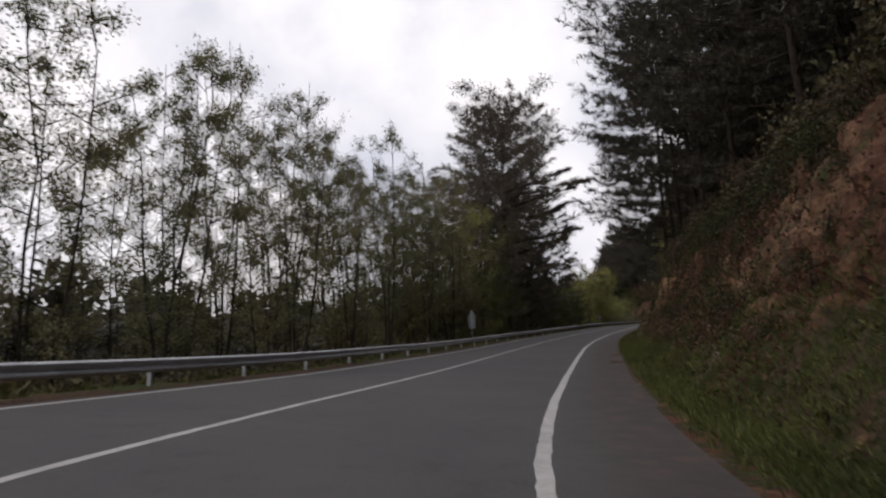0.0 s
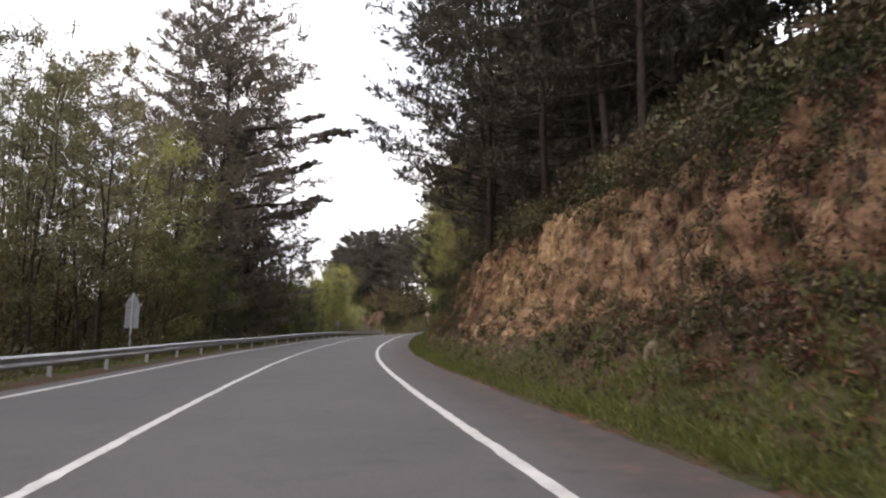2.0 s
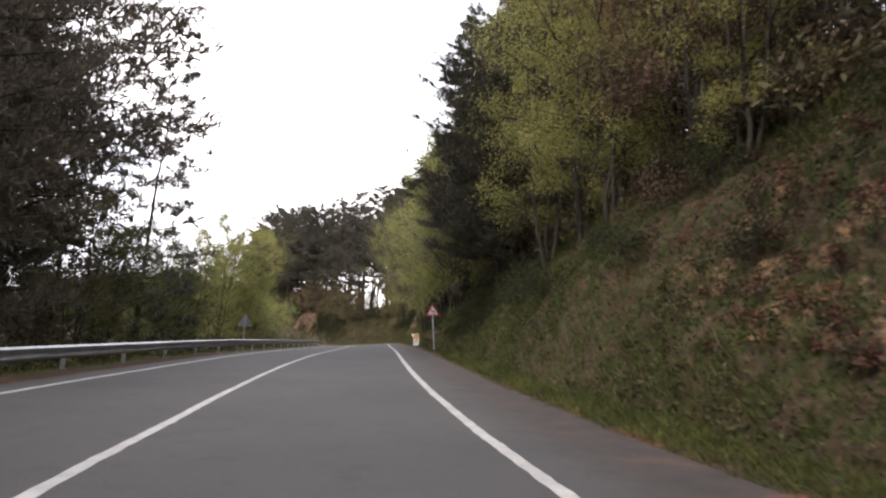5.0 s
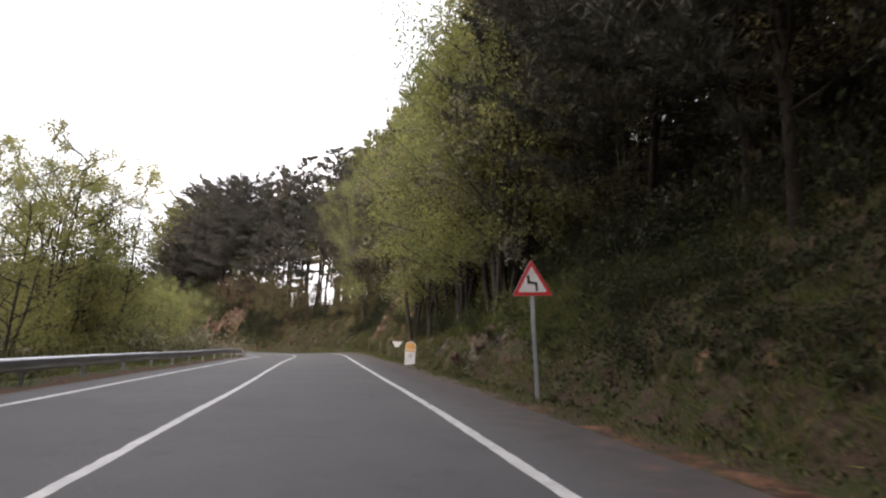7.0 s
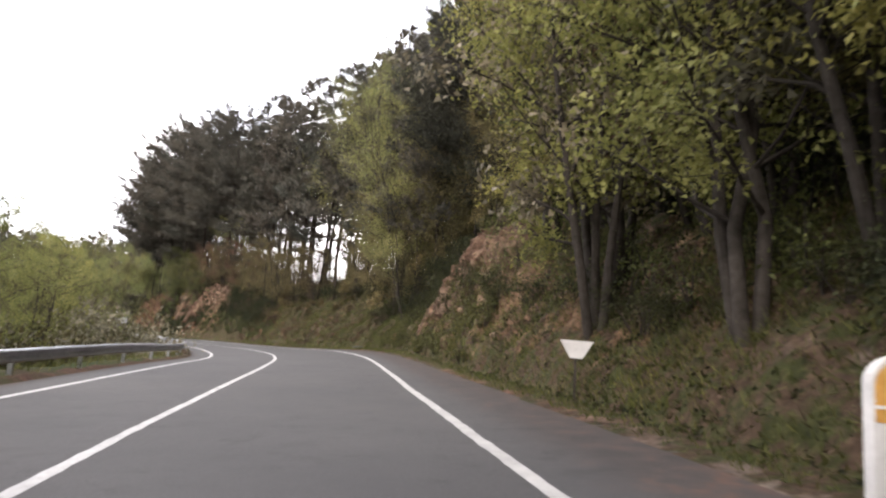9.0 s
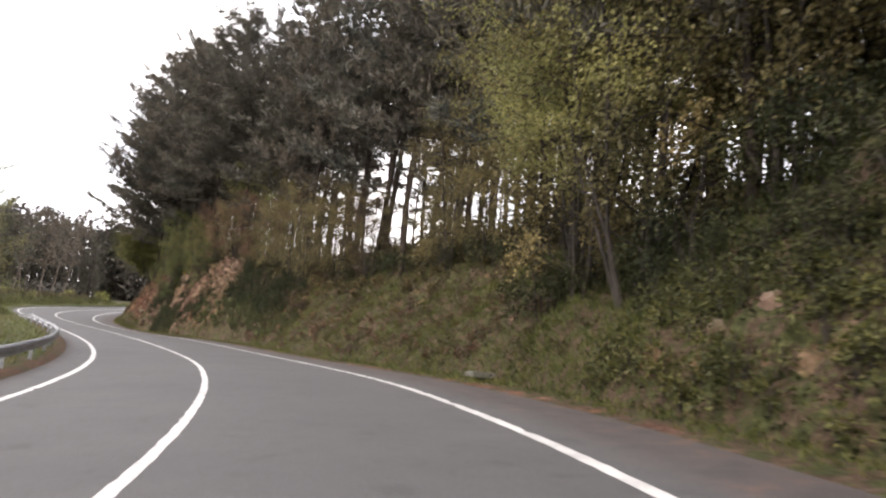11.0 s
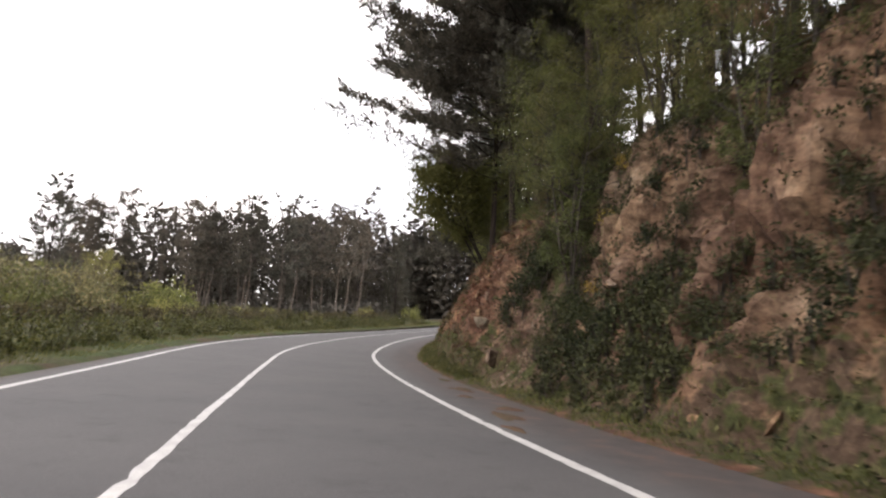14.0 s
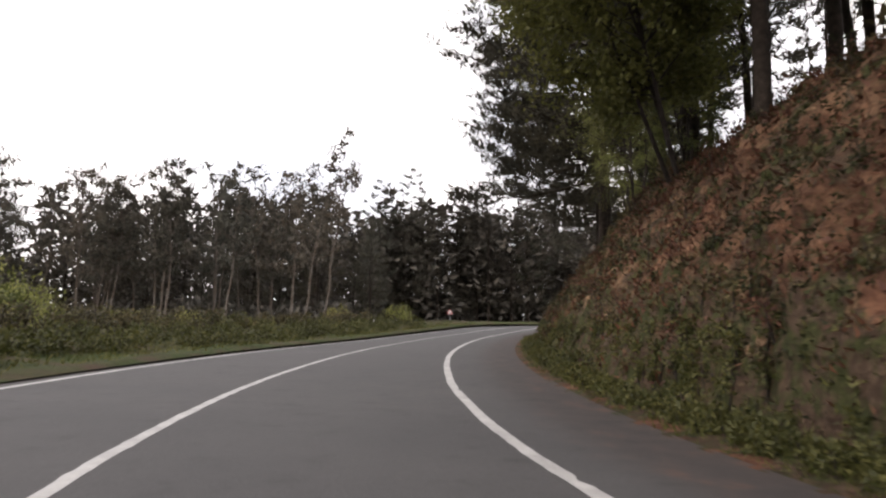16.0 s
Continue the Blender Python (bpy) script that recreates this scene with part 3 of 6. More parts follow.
tagged(part("ground", ground_mesh, M_FIELD), "grassy ground with leaf litter under the woods", "ground", kind="structure")

# left verge
v_n = np.array([3.9, 4.05, 4.2, 4.5, 4.9, 5.4, 6.0, 7.0, 8.0, 9.2])
v_s = np.arange(0, 395, 1.0)
VS, VN = np.meshgrid(v_s, v_n, indexing="ij")
vr = np.random.RandomState(8)
v_h = left_height(VS, VN) + np.where(VN > 4.1, vr.normal(0, 0.03, VS.shape) + 0.03, -0.03) - np.where(VN > 9.0, 0.7, 0)
verge_mesh = mesh_of("verge_left", along(VS.ravel(), VN.ravel(), v_h.ravel()), grid_quads(len(v_s), len(v_n)), True)
verge_mesh.materials.append(M_VERGE)
verge_mesh.materials.append(M_SOIL)
verge_mesh.polygons.foreach_set("material_index", ((v_n[None, :-1] < 4.45) & (v_s[:-1, None] < 243)).astype(np.int32).ravel())
verge = part("verge_left", verge_mesh, None)
tagged(verge, "narrow grass verge with bare red soil beside the asphalt", "verge", kind="structure")


# right bank
b_s = np.concatenate([np.arange(0, 24, 1.0), np.arange(24, 40, 0.3), np.arange(40, 110, 0.17), np.arange(110, 184, 0.26), np.arange(184, 198, 0.17), np.arange(198, 226, 0.3), np.arange(226, 284, 0.17), np.arange(284, 300, 0.3), np.arange(300, 396, 0.8)])
b_d = np.concatenate([[-0.12, 0.0, 0.2, 0.45, 0.7], np.arange(0.85, 5.2, 0.078), np.arange(5.2, 5.5, 0.15), np.arange(5.5, 11.2, 0.5)])
BS, BD = np.meshgrid(b_s, b_d, indexing="ij")


# single outcrops: s, half length, d from, d to, how much more rock
OUTCROPS = [(151.0, 1.8, 0.55, 2.6, 0.75), (158.0, 1.4, 0.8, 2.0, 0.5), (189.0, 4.0, 1.4, 4.6, 0.35), (194.2, 1.0, 1.2, 2.2, 0.3), (266.0, 2.0, 0.8, 3.0, 0.3), (236.6, 4.4, 0.5, 6.0, -0.8), (259.6, 1.5, 1.9, 6.0, -0.8)]


def rock_at(s, d):
    """How rocky the bank is."""
    out = np.interp(s, BANK_S, ROCKY)
    for s0, half, d0, d1, more in OUTCROPS:
        out = out + more * np.exp(-((s - s0) / half) ** 4) * np.clip((d - d0) * 4, 0, 1) * np.clip((d1 - d) * 3, 0, 1)
    return np.clip(out, 0, 1)


# how hard the rock is: soft earth keeps ribs, hard rock breaks into blocks
HARD_S, HARDNESS = [0, 110, 182, 187, 198, 228, 262, 272, 400], [0.36, 0.36, 0.5, 0.95, 0.9, 0.9, 0.9, 0.5, 0.45]


def bank_places():
    rocky = rock_at(BS, BD)
    run = np.interp(BS, BANK_S, CUT_RUN)
    h = bank_height(BS, BD)
    flat = along(BS.ravel(), (SHOULDER_N - BD).ravel(), h.ravel()).reshape(*BS.shape, 3)
    t = np.interp(BS, HALF_STEP, LT)
    out, tone = np.zeros(BS.shape), np.full(BS.shape, 0.5)
    for i in range(BS.shape[0]):
        for j in range(4, BS.shape[1]):
            p = Vector(flat[i, j])
            k = rocky[i, j] * min(1.0, max(0.0, (BD[i, j] - 0.7) / 0.8)) * (1.0 if BD[i, j] < 0.9 + run[i, j] else 0.45)
            lump = noise.fractal(p * 0.42, 1.0, 2.0, 4) * 0.38 + noise.fractal(p * 1.9, 0.8, 2.1, 3) * 0.13
            hard = float(np.interp(BS[i, j], HARD_S, HARDNESS))
            block = 0.0
            if k > 0.08:
                # jointed blocks, taller than wide, leaning with the strata
                q = Vector((p.x * 0.85, p.y * 0.85, p.z * 0.50)) + noise.noise_vector(p * 0.7) * 0.5
                d, c = noise.voronoi(q)
                e, f = noise.voronoi(q * 2.9)
                crack = min(1.0, (d[1] - d[0]) * 5.0)
                tilt = noise.cell_vector(c[0] * 3.7) - Vector((0.5, 0.5, 0.5))
                tone[i, j] = 0.55 * noise.cell(c[0] * 4.9) + 0.45 * noise.cell(f[0] * 3.1)
                gap = max(0.0, 1.0 - (d[1] - d[0]) * 7.0) * 0.28 + max(0.0, 1.0 - (e[1] - e[0]) * 7.0) * 0.14
                # rain has cut upright ribs into the softer earth
                rib = 0.34 * (0.30 - abs(noise.noise(Vector((BS[i, j] * 0.75, p.z * 0.16, 3.0)) + noise.noise_vector(p * 0.5) * 0.35))) + 0.10 * (0.25 - abs(noise.noise(Vector((BS[i, j] * 2.1, p.z * 0.4, 9.0)))))
                block = rib - gap * hard + hard * (tilt.dot(q - c[0]) * 0.55 + (noise.cell(c[0] * 7.3) - 0.35) * 0.62 * crack + (noise.cell(f[0] * 5.1) - 0.4) * 0.26 * min(1.0, (e[1] - e[0]) * 6.0)) + noise.fractal(p * 3.3, 0.8, 2.2, 3) * 0.09
            jut = 0.0
            for s0, half, d0, d1, more in OUTCROPS:
                if abs(BS[i, j] - s0) < half * 1.6:
                    jut += 0.75 * more * math.exp(-((BS[i, j] - s0) / half) ** 4) * max(0.0, 1 - ((BD[i, j] - (d0 + d1) / 2) / (d1 - d0) * 1.7) ** 2)
            out[i, j] = jut + lump * min(1.0, BD[i, j] * 0.5) + block * k
    up = np.where(BD > 0.5, 0.35, 0.0)
    side = np.where(BD > 0.5, 0.8, 0.0)
    flat[..., 0] += -np.cos(t) * out * side
    flat[..., 1] += -np.sin(t) * out * side
    flat[..., 2] += out * up - np.where(BD > 10.6, 0.9, 0.0)
    return flat, rocky, tone


BANK_XYZ, bank_rocky, bank_tone = bank_places()
bank_mesh = mesh_of("bank", BANK_XYZ.reshape(-1, 3), grid_quads(len(b_s), len(b_d)), False)
cut_top = np.interp(BS, BANK_S, CUT_RUN) + 0.9
apron = np.interp(BS, [0, 66, 76, 92, 104, 116, 400], [0.26, 0.24, 0.06, 0.08, 0.16, 0.0, 0.0]) * (1 + 0.8 * wave(BS * 3.0, BD * 0, 71))
rock_value = bank_rocky * np.clip((BD - 0.95 - apron * (cut_top - 0.9)) / (0.22 * (cut_top - 0.9)), 0, 1) * np.where(BD < cut_top + 0.3, 1.0, 0.15)
rock_value = np.maximum(rock_value, np.where(BD < 0.3, 0.42, 0.0))
rock_attr = bank_mesh.attributes.new("rock", "FLOAT", "POINT")
rock_attr.data.foreach_set("value", rock_value.ravel().astype(np.float32))
facet_attr = bank_mesh.attributes.new("facet", "FLOAT", "POINT")
facet_attr.data.foreach_set("value", bank_tone.ravel().astype(np.float32))
red_attr = bank_mesh.attributes.new("red", "FLOAT", "POINT")
red_spread = np.interp(BS, BANK_S, REDDISH) + 0.75 * wave(BS * 4.0 + BD * 5.0, BD * 4.0 - BS * 2.0, 21) + np.where(BD < 0.3, 0.8, 0.0)
red_attr.data.foreach_set("value", np.clip(red_spread, 0, 1).ravel().astype(np.float32))
ochre_attr = bank_mesh.attributes.new("ochre", "FLOAT", "POINT")
ochre_band = np.interp(BS, [0, 58, 70, 82, 90, 100, 112, 400], [0.0, 0.05, 0.7, 0.95, 0.6, 0.3, 0.0, 0.0]) * np.clip((BD - 1.1) / (0.55 * (cut_top - 0.9)), 0, 1) + 0.35 * wave(BS * 7.0, BD * 4.0, 63)
ochre_attr.data.foreach_set("value", np.clip(ochre_band, 0, 1).ravel().astype(np.float32))
grey_attr = bank_mesh.attributes.new("grey", "FLOAT", "POINT")
grey_spread = np.interp(BS, [140, 146, 160, 168, 184, 196, 205, 240, 262, 268], [0.0, 0.9, 0.9, 0.2, 0.25, 0.25, 0.0, 0.25, 0.25, 0.0]) + 0.3 * wave(BS * 6.0, BD * 9.0, 47) * (np.abs(BS - 200) < 62)
grey_attr.data.foreach_set("value", np.clip(grey_spread, 0, 1).ravel().astype(np.float32))
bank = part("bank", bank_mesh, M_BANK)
tagged(bank, "steep roadside cutting of ochre rock, red earth and moss", "bank", kind="structure")


def on_bank(s, d):
    """A place on the bank's uneven face."""
    i = np.clip(np.interp(s, b_s, np.arange(len(b_s))), 0, len(b_s) - 1.001)
    j = np.interp(d, b_d, np.arange(len(b_d)))
    i0, j0 = i.astype(int), np.minimum(j.astype(int), len(b_d) - 2)
    fi, fj = (i - i0)[:, None], (j - j0)[:, None]
    a, b = BANK_XYZ[i0, j0], BANK_XYZ[i0, j0 + 1]
    c, e = BANK_XYZ[i0 + 1, j0], BANK_XYZ[i0 + 1, j0 + 1]
    return (a * (1 - fj) + b * fj) * (1 - fi) + (c * (1 - fj) + e * fj) * fi


# ---- trees ----
def bend(rng, base, top, k, amount):
    t = np.linspace(0, 1, k)[:, None]
    p = np.asarray(base)[None] * (1 - t) + np.asarray(top)[None] * t
    off = np.cumsum(rng.normal(0, amount, (k, 3)), 0)
    off -= off[:1]
    off[:, 2] *= 0.3
    return p + off


def tree_of(name, tubes, leaves, bark, leaf, label, category="tree", group=""):
    root = tagged(new(name), label, category, group)
    root.empty_display_size = 0.3
    part("trunk", tubes.mesh("trunk"), bark, root)
    if leaves:
        v = np.concatenate([a for a, b in leaves])
        q = np.arange(len(v)).reshape(-1, 3)
        part("crown", mesh_of("crown", v, q), leaf, root)
    return root


def needle_sprays(rng, path, aim, ln, count, needles, size):
    """Brushes of needles on short twigs that fan out flat from a limb."""
    t = np.linspace(0, 1, len(path))
    f = rng.uniform(0.26, 1.0, count) ** 0.8
    f[0] = 1.0
    p0 = np.stack([np.interp(f, t, path[:, m]) for m in range(3)], 1)
    flat = unit(np.array([aim[0], aim[1], 0.0]))
    cross = np.array([-flat[1], flat[0], 0.0])
    turn = rng.uniform(-1.1, 1.1, (count, 1))
    way = unit(flat * rng.uniform(0.35, 1.0, (count, 1)) + cross * turn + np.array([0, 0, 1.0]) * rng.uniform(-0.10, 0.40, (count, 1)))
    twig = (0.24 * ln * (1.15 - 0.65 * f) + 0.28)[:, None] * rng.uniform(0.6, 1.2, (count, 1))
    g = rng.uniform(0.25, 1.05, (count * needles, 1))
    c = np.repeat(p0, needles, 0) + np.repeat(way * twig, needles, 0) * g + rng.normal(0, 0.055, (count * needles, 3))
    out = np.repeat(way, needles, 0) * 0.8 + rng.normal(0, 0.62, (count * needles, 3)) + np.array([0, 0, 0.45])
    return leaf_blades(rng, c, out, size * 1.15, size * 0.21, 0.15, None, 0.7)


def pine(seed, height, bare, reach, leaf, label, limbs=46, tufts=8, needles=9, size=0.34, stubs=True, taper=0.62, long_limbs=(), vary=(0.55, 1.25)):
    rng = np.random.RandomState(seed)
    tb, leaves = Tubes(), []
    top = np.array([rng.normal(0, 0.03) * height, rng.normal(0, 0.03) * height, height])
    trunk = bend(rng, (0, 0, -0.6), top, 9, 0.10)
    r0 = 0.0060 * height + 0.04
    tb.add(trunk, np.linspace(r0, 0.03, 9), 8)
    tz = trunk[:, 2]
    for i in range(limbs):
        u = (i + rng.uniform(0, 1)) / limbs
        z = height * (bare + (0.985 - bare) * u)
        base = np.array([np.interp(z, tz, trunk[:, k]) for k in range(3)])
        a = i * 2.4 + rng.normal(0, 0.5)
        ln = reach * (1 - u) ** taper * rng.uniform(*vary) + 0.5
        if u < 0.15:
            ln *= rng.uniform(0.5, 1.0)
        rise = rng.uniform(-0.12, 0.28) + 0.35 * u
        aim = np.array([math.cos(a), math.sin(a), rise])
        t = np.linspace(0, 1, 5)[:, None]
        path = base + aim * ln * t + np.array([0, 0, 0.22 * ln]) * (t ** 2 - 0.6 * t)
        tb.add(path, np.linspace(0.014 + 0.0042 * ln, 0.006, 5), 4)
        leaves.append(needle_sprays(rng, path, aim, ln, max(3, int(tufts * (0.45 + 0.75 * ln / reach))), int(needles * 1.6), size))
    for reach_to in long_limbs:
        # single long limbs, each with forks that carry flat sprays
        z = reach_to[2] - 0.22 * math.hypot(reach_to[0], reach_to[1])
        base = np.array([np.interp(z, tz, trunk[:, k]) for k in range(3)])
        limb = bend(rng, base, reach_to, 8, 0.20)
        tb.add(limb, np.linspace(0.17, 0.045, 8), 6)
        for fork in range(int(1.6 * np.linalg.norm(limb[-1] - base))):
            f = rng.uniform(0.28, 1.0)
            p0 = np.array([np.interp(f, np.linspace(0, 1, 8), limb[:, k]) for k in range(3)])
            way = unit((limb[-1] - base) * np.array([1, 1, 0.3]))
            way = unit(way + (1 if fork % 2 else -1) * rng.uniform(0.2, 0.9) * np.array([-way[1], way[0], 0.0]) + np.array([0, 0, rng.uniform(-0.15, 0.35)]))
            ln = rng.uniform(1.2, 3.2) * (1.25 - 0.7 * f)
            path = p0 + way * ln * np.linspace(0, 1, 5)[:, None]
            tb.add(path, np.linspace(0.045, 0.015, 5), 4)
            leaves.append(needle_sprays(rng, path, way, ln, 9, int(needles * 1.7), size * 0.9))
    if stubs:
        for i in range(int(10 * bare)):
            z = height * rng.uniform(0.2, bare)
            a = rng.uniform(0, 6.28)
            base = np.array([np.interp(z, tz, trunk[:, k]) for k in range(3)])
            ln = rng.uniform(0.5, 1.6)
            tb.add(np.stack([base, base + np.array([math.cos(a) * ln, math.sin(a) * ln, -0.15])]), [0.025, 0.01], 4)
    return tree_of("pine_tree", tb, leaves, M_BARK_DARK, leaf, label)


def broadleaf(seed, height, reach, leaf, label, stems=2, boughs=11, twigs=5, per=22, size=0.17, low=0.25, bark=None, name="broadleaf_tree", lean=0.12, open_crown=0.5, thin=1.0, sway=(0.0, 0.0)):
    """A broad-leaved tree: stems that fork into boughs and twigs, with leaves in loose sprays at the twigs."""
    rng = np.random.RandomState(seed)
    tb, leaves = Tubes(), []
    for k in range(stems):
        a = k * 6.28 / stems + rng.uniform(0, 1)
        out = (0.0 if stems == 1 else lean * height) * rng.uniform(0.5, 1.2)
        h = height * rng.uniform(0.82, 1.0)
        stem = bend(rng, (0.12 * math.cos(a), 0.12 * math.sin(a), -0.4), (out * math.cos(a) + sway[0], out * math.sin(a) + sway[1], h), 8, 0.035 * height * 0.3)
        r0 = thin * (0.010 * height + 0.03) / (1 + 0.22 * (stems - 1))
        tb.add(stem, np.linspace(r0, 0.014, 8), 6)
        for b in range(boughs):
            u = low + (0.97 - low) * (b + rng.uniform(0, 1)) / boughs
            base = np.array([np.interp(u, np.linspace(0, 1, 8), stem[:, m]) for m in range(3)])
            ba = b * 2.4 + rng.uniform(0, 0.9) + k
            ln = reach * (0.35 + 0.75 * math.sin(math.pi * min(1, max(0.08, (u - low) / (1.02 - low))) ** 0.8)) * rng.uniform(0.6, 1.15)
            tip = base + np.array([math.cos(ba) * ln, math.sin(ba) * ln, ln * rng.uniform(0.25, 0.9)])
            bough = bend(rng, base, tip, 5, 0.05 * ln)
            tb.add(bough, np.linspace(r0 * 0.38, 0.010, 5), 4)
            for w in range(twigs):
                f = rng.uniform(0.35, 1.0)
                p0 = np.array([np.interp(f, np.linspace(0, 1, 5), bough[:, m]) for m in range(3)])
                d = unit(rng.normal(0, 1, 3) + np.array([math.cos(ba), math.sin(ba), 0.5]))
                tl = ln * rng.uniform(0.2, 0.5) + 0.25
                p1 = p0 + d * tl
                tb.add(np.stack([p0, p1]), [0.012, 0.005], 3)
                n = int(per * rng.uniform(0.6, 1.9))
                g = rng.uniform(0.1, 1.1, (n, 1))
                c = p0 + (p1 - p0) * g + rng.normal(0, 1, (n, 3)) * (0.09 + open_crown * 0.22 * tl)
                leaves.append(leaf_blades(rng, c, rng.normal(0, 1, (n, 3)) + np.array([0, 0, -0.2]), size, size * 0.72, 0.5, np.array([math.cos(ba) * 0.55, math.sin(ba) * 0.55, 0.8])))
    return tree_of(name, tb, leaves, bark or M_BARK_GREY, leaf, label)


def eucalyptus(seed, height, label, bare=0.5, clumps=15, per=85, size=0.30, reach=3.2, leaf=None, clump=1.0, roundness=0.6):
    rng = np.random.RandomState(seed)
    tb, leaves = Tubes(), []
    trunk = bend(rng, (0, 0, -0.6), (rng.normal(0, 0.05) * height, rng.normal(0, 0.05) * height, height * 0.96), 10, 0.16)
    tb.add(trunk, np.linspace(0.006 * height + 0.035, 0.025, 10), 7)
    for i in range(clumps):
        u = bare + (0.99 - bare) * (i + rng.uniform(0, 1)) / clumps
        base = np.array([np.interp(u, np.linspace(0, 1, 10), trunk[:, m]) for m in range(3)])
        a = i * 2.4 + rng.uniform(0, 1)
        ln = reach * rng.uniform(0.3, 1.1) * (1.1 - roundness * (u - bare) / (1 - bare))
        tip = base + np.array([math.cos(a) * ln, math.sin(a) * ln, ln * rng.uniform(0.5, 1.3)])
        limb = bend(rng, base, tip, 5, 0.06 * ln)
        tb.add(limb, np.linspace(0.06, 0.012, 5), 4)
        for k in range(3):
            c0 = limb[-1] * (1 - 0.3 * k) + limb[2] * 0.3 * k + rng.normal(0, 0.35, 3)
            n = int(per / 3 * rng.uniform(0.6, 1.3))
            c = c0 + unit(rng.normal(0, 1, (n, 3))) * rng.uniform(0.2, 1.0, (n, 1)) * np.array([0.95, 0.95, 0.62]) * clump * rng.uniform(0.7, 1.2)
            leaves.append(leaf_blades(rng, c, rng.normal(0, 0.6, (n, 3)) + np.array([0, 0, -0.8]), size * 1.3, size * 0.55, 0.4))
    return tree_of("eucalyptus_tree", tb, leaves, M_BARK_PALE, leaf or L_EUCA, label)


def bush(seed, radius, height, leaf, label, leaves_count=900, size=0.14, lumps=9, name="bush", category="bush", upright=0.0, stems=7):
    rng = np.random.RandomState(seed)
    tb, leaves = Tubes(), []
    for i in range(stems):
        a, o = rng.uniform(0, 6.28), radius * rng.uniform(0.1, 0.7)
        tb.add(bend(rng, (0.1 * math.cos(a), 0.1 * math.sin(a), -0.2), (o * math.cos(a), o * math.sin(a), height * rng.uniform(0.5, 0.95)), 5, 0.05), np.linspace(0.03, 0.008, 5), 4)
    for i in range(lumps):
        a, o = rng.uniform(0, 6.28), radius * math.sqrt(rng.uniform(0, 0.75))
        rr = radius * rng.uniform(0.28, 0.55)
        zc = height * rng.uniform(0.25, 0.85) * (1 - 0.35 * (o / radius) ** 2)
        n = leaves_count // lumps
        d = unit(rng.normal(0, 1, (n, 3)))
        c = np.array([o * math.cos(a), o * math.sin(a), zc]) + d * rr * rng.uniform(0.35, 1.08, (n, 1)) * np.array([1, 1, 0.75 * height / max(radius, 0.1) * 0.6 + 0.35])
        c[:, 2] = np.maximum(c[:, 2], 0.03)
        leaves.append(leaf_blades(rng, c, d + np.array([0, 0, upright]) + rng.normal(0, 0.4, (n, 3)), size, size * 0.6, 0.4, d * 0.7 + np.array([0, 0, 0.6])))
    root = tagged(new(name), label, category)
    root.empty_display_size = 0.2
    part("stem", tb.mesh("stem"), M_BARK_GREY, root)
    part("foliage", mesh_of("foliage", np.concatenate([a for a, b in leaves]), np.arange(sum(len(a) for a, b in leaves)).reshape(-1, 3)), leaf, root)
    return root


KINDS = {}
PLANTED = {}


def kind(key, *builders):
    KINDS[key] = builders
    PLANTED[key] = [None] * len(builders)


def plant(key, x, y, scale=1.0, z=None, turn=None, lean=(0.0, 0.0), rng=random, which=None):
    """Sets one tree or bush of a kind at a place in plan; the first of each sort is built, the others are copies."""
    i = rng.randrange(len(KINDS[key])) if which is None else which
    base = plan(x, y) + 0.0 if z is None else z
    m = pose(x, y, base, lean[0], lean[1], rng.uniform(0, 360) if turn is None else turn) @ Matrix.Diagonal((scale, scale, scale * rng.uniform(0.94, 1.08), 1))
    if PLANTED[key][i] is None:
        ob = PLANTED[key][i] = KINDS[key][i]()
        ob.matrix_basis = m
        return ob
    first = PLANTED[key][i]
    keep = first.scale.copy()
    first.scale = (1, 1, 1)
    ob = copy_thing(first, m)
    first.scale = keep
    return ob


def plant_sn(key, s, n, scale=1.0, **more):
    p = along(s, n)
    if SHOULDER_N - 10.5 < n < SHOULDER_N - 0.3:
        more.setdefault("z", float(on_bank(np.array([float(s)]), np.array([SHOULDER_N - n]))[0][2]) - 0.15)
    return plant(key, float(p[0]), float(p[1]), scale, **more)


kind("pine", *[lambda i=i: pine(100 + i, 19, 0.20 + 0.06 * (i % 2), 4.6, L_PINE_GLARE, "tall dark green pine on the wooded slope", limbs=62, tufts=11, needles=13, size=0.42, taper=0.80) for i in range(4)])
kind("edge_pine", *[lambda i=i: pine(110 + i, 24, 0.10, 7.4, L_PINE, "large dark pine with long drooping limbs over the bank", limbs=86, tufts=19, needles=15, size=0.33, taper=0.36) for i in range(2)])
kind("road_pine", *[lambda i=i: pine(115 + i, 22, 0.30, 8.0, L_PINE if i % 2 else L_PINE_GLARE, "large dense pine leaning over the rock cutting", limbs=120, tufts=34, needles=18, size=0.29, taper=0.34, vary=(0.72, 1.08)) for i in range(1)])
kind("bend_pine", *[lambda i=i: pine(117 + i, 21, 0.13, 6.8, L_PINE, "dense dark pine at the edge of the bend", limbs=112, tufts=28, needles=19, size=0.28, taper=0.26, vary=(0.70, 1.10)) for i in range(2)])
kind("limb_pine", lambda: pine(119, 22, 0.20, 8.8, L_PINE_GLARE, "large dense pine with long limbs over the road", limbs=120, tufts=40, needles=20, size=0.28, taper=0.40, vary=(0.78, 1.06)))
kind("tall_pine", *[lambda i=i: pine(120 + i, 21, 0.53, 4.2, L_PINE if i % 2 else L_PINE_GLARE, "tall pine with a bare dark trunk and high crown", limbs=40, tufts=10, needles=13, size=0.36, taper=0.66) for i in range(4)])
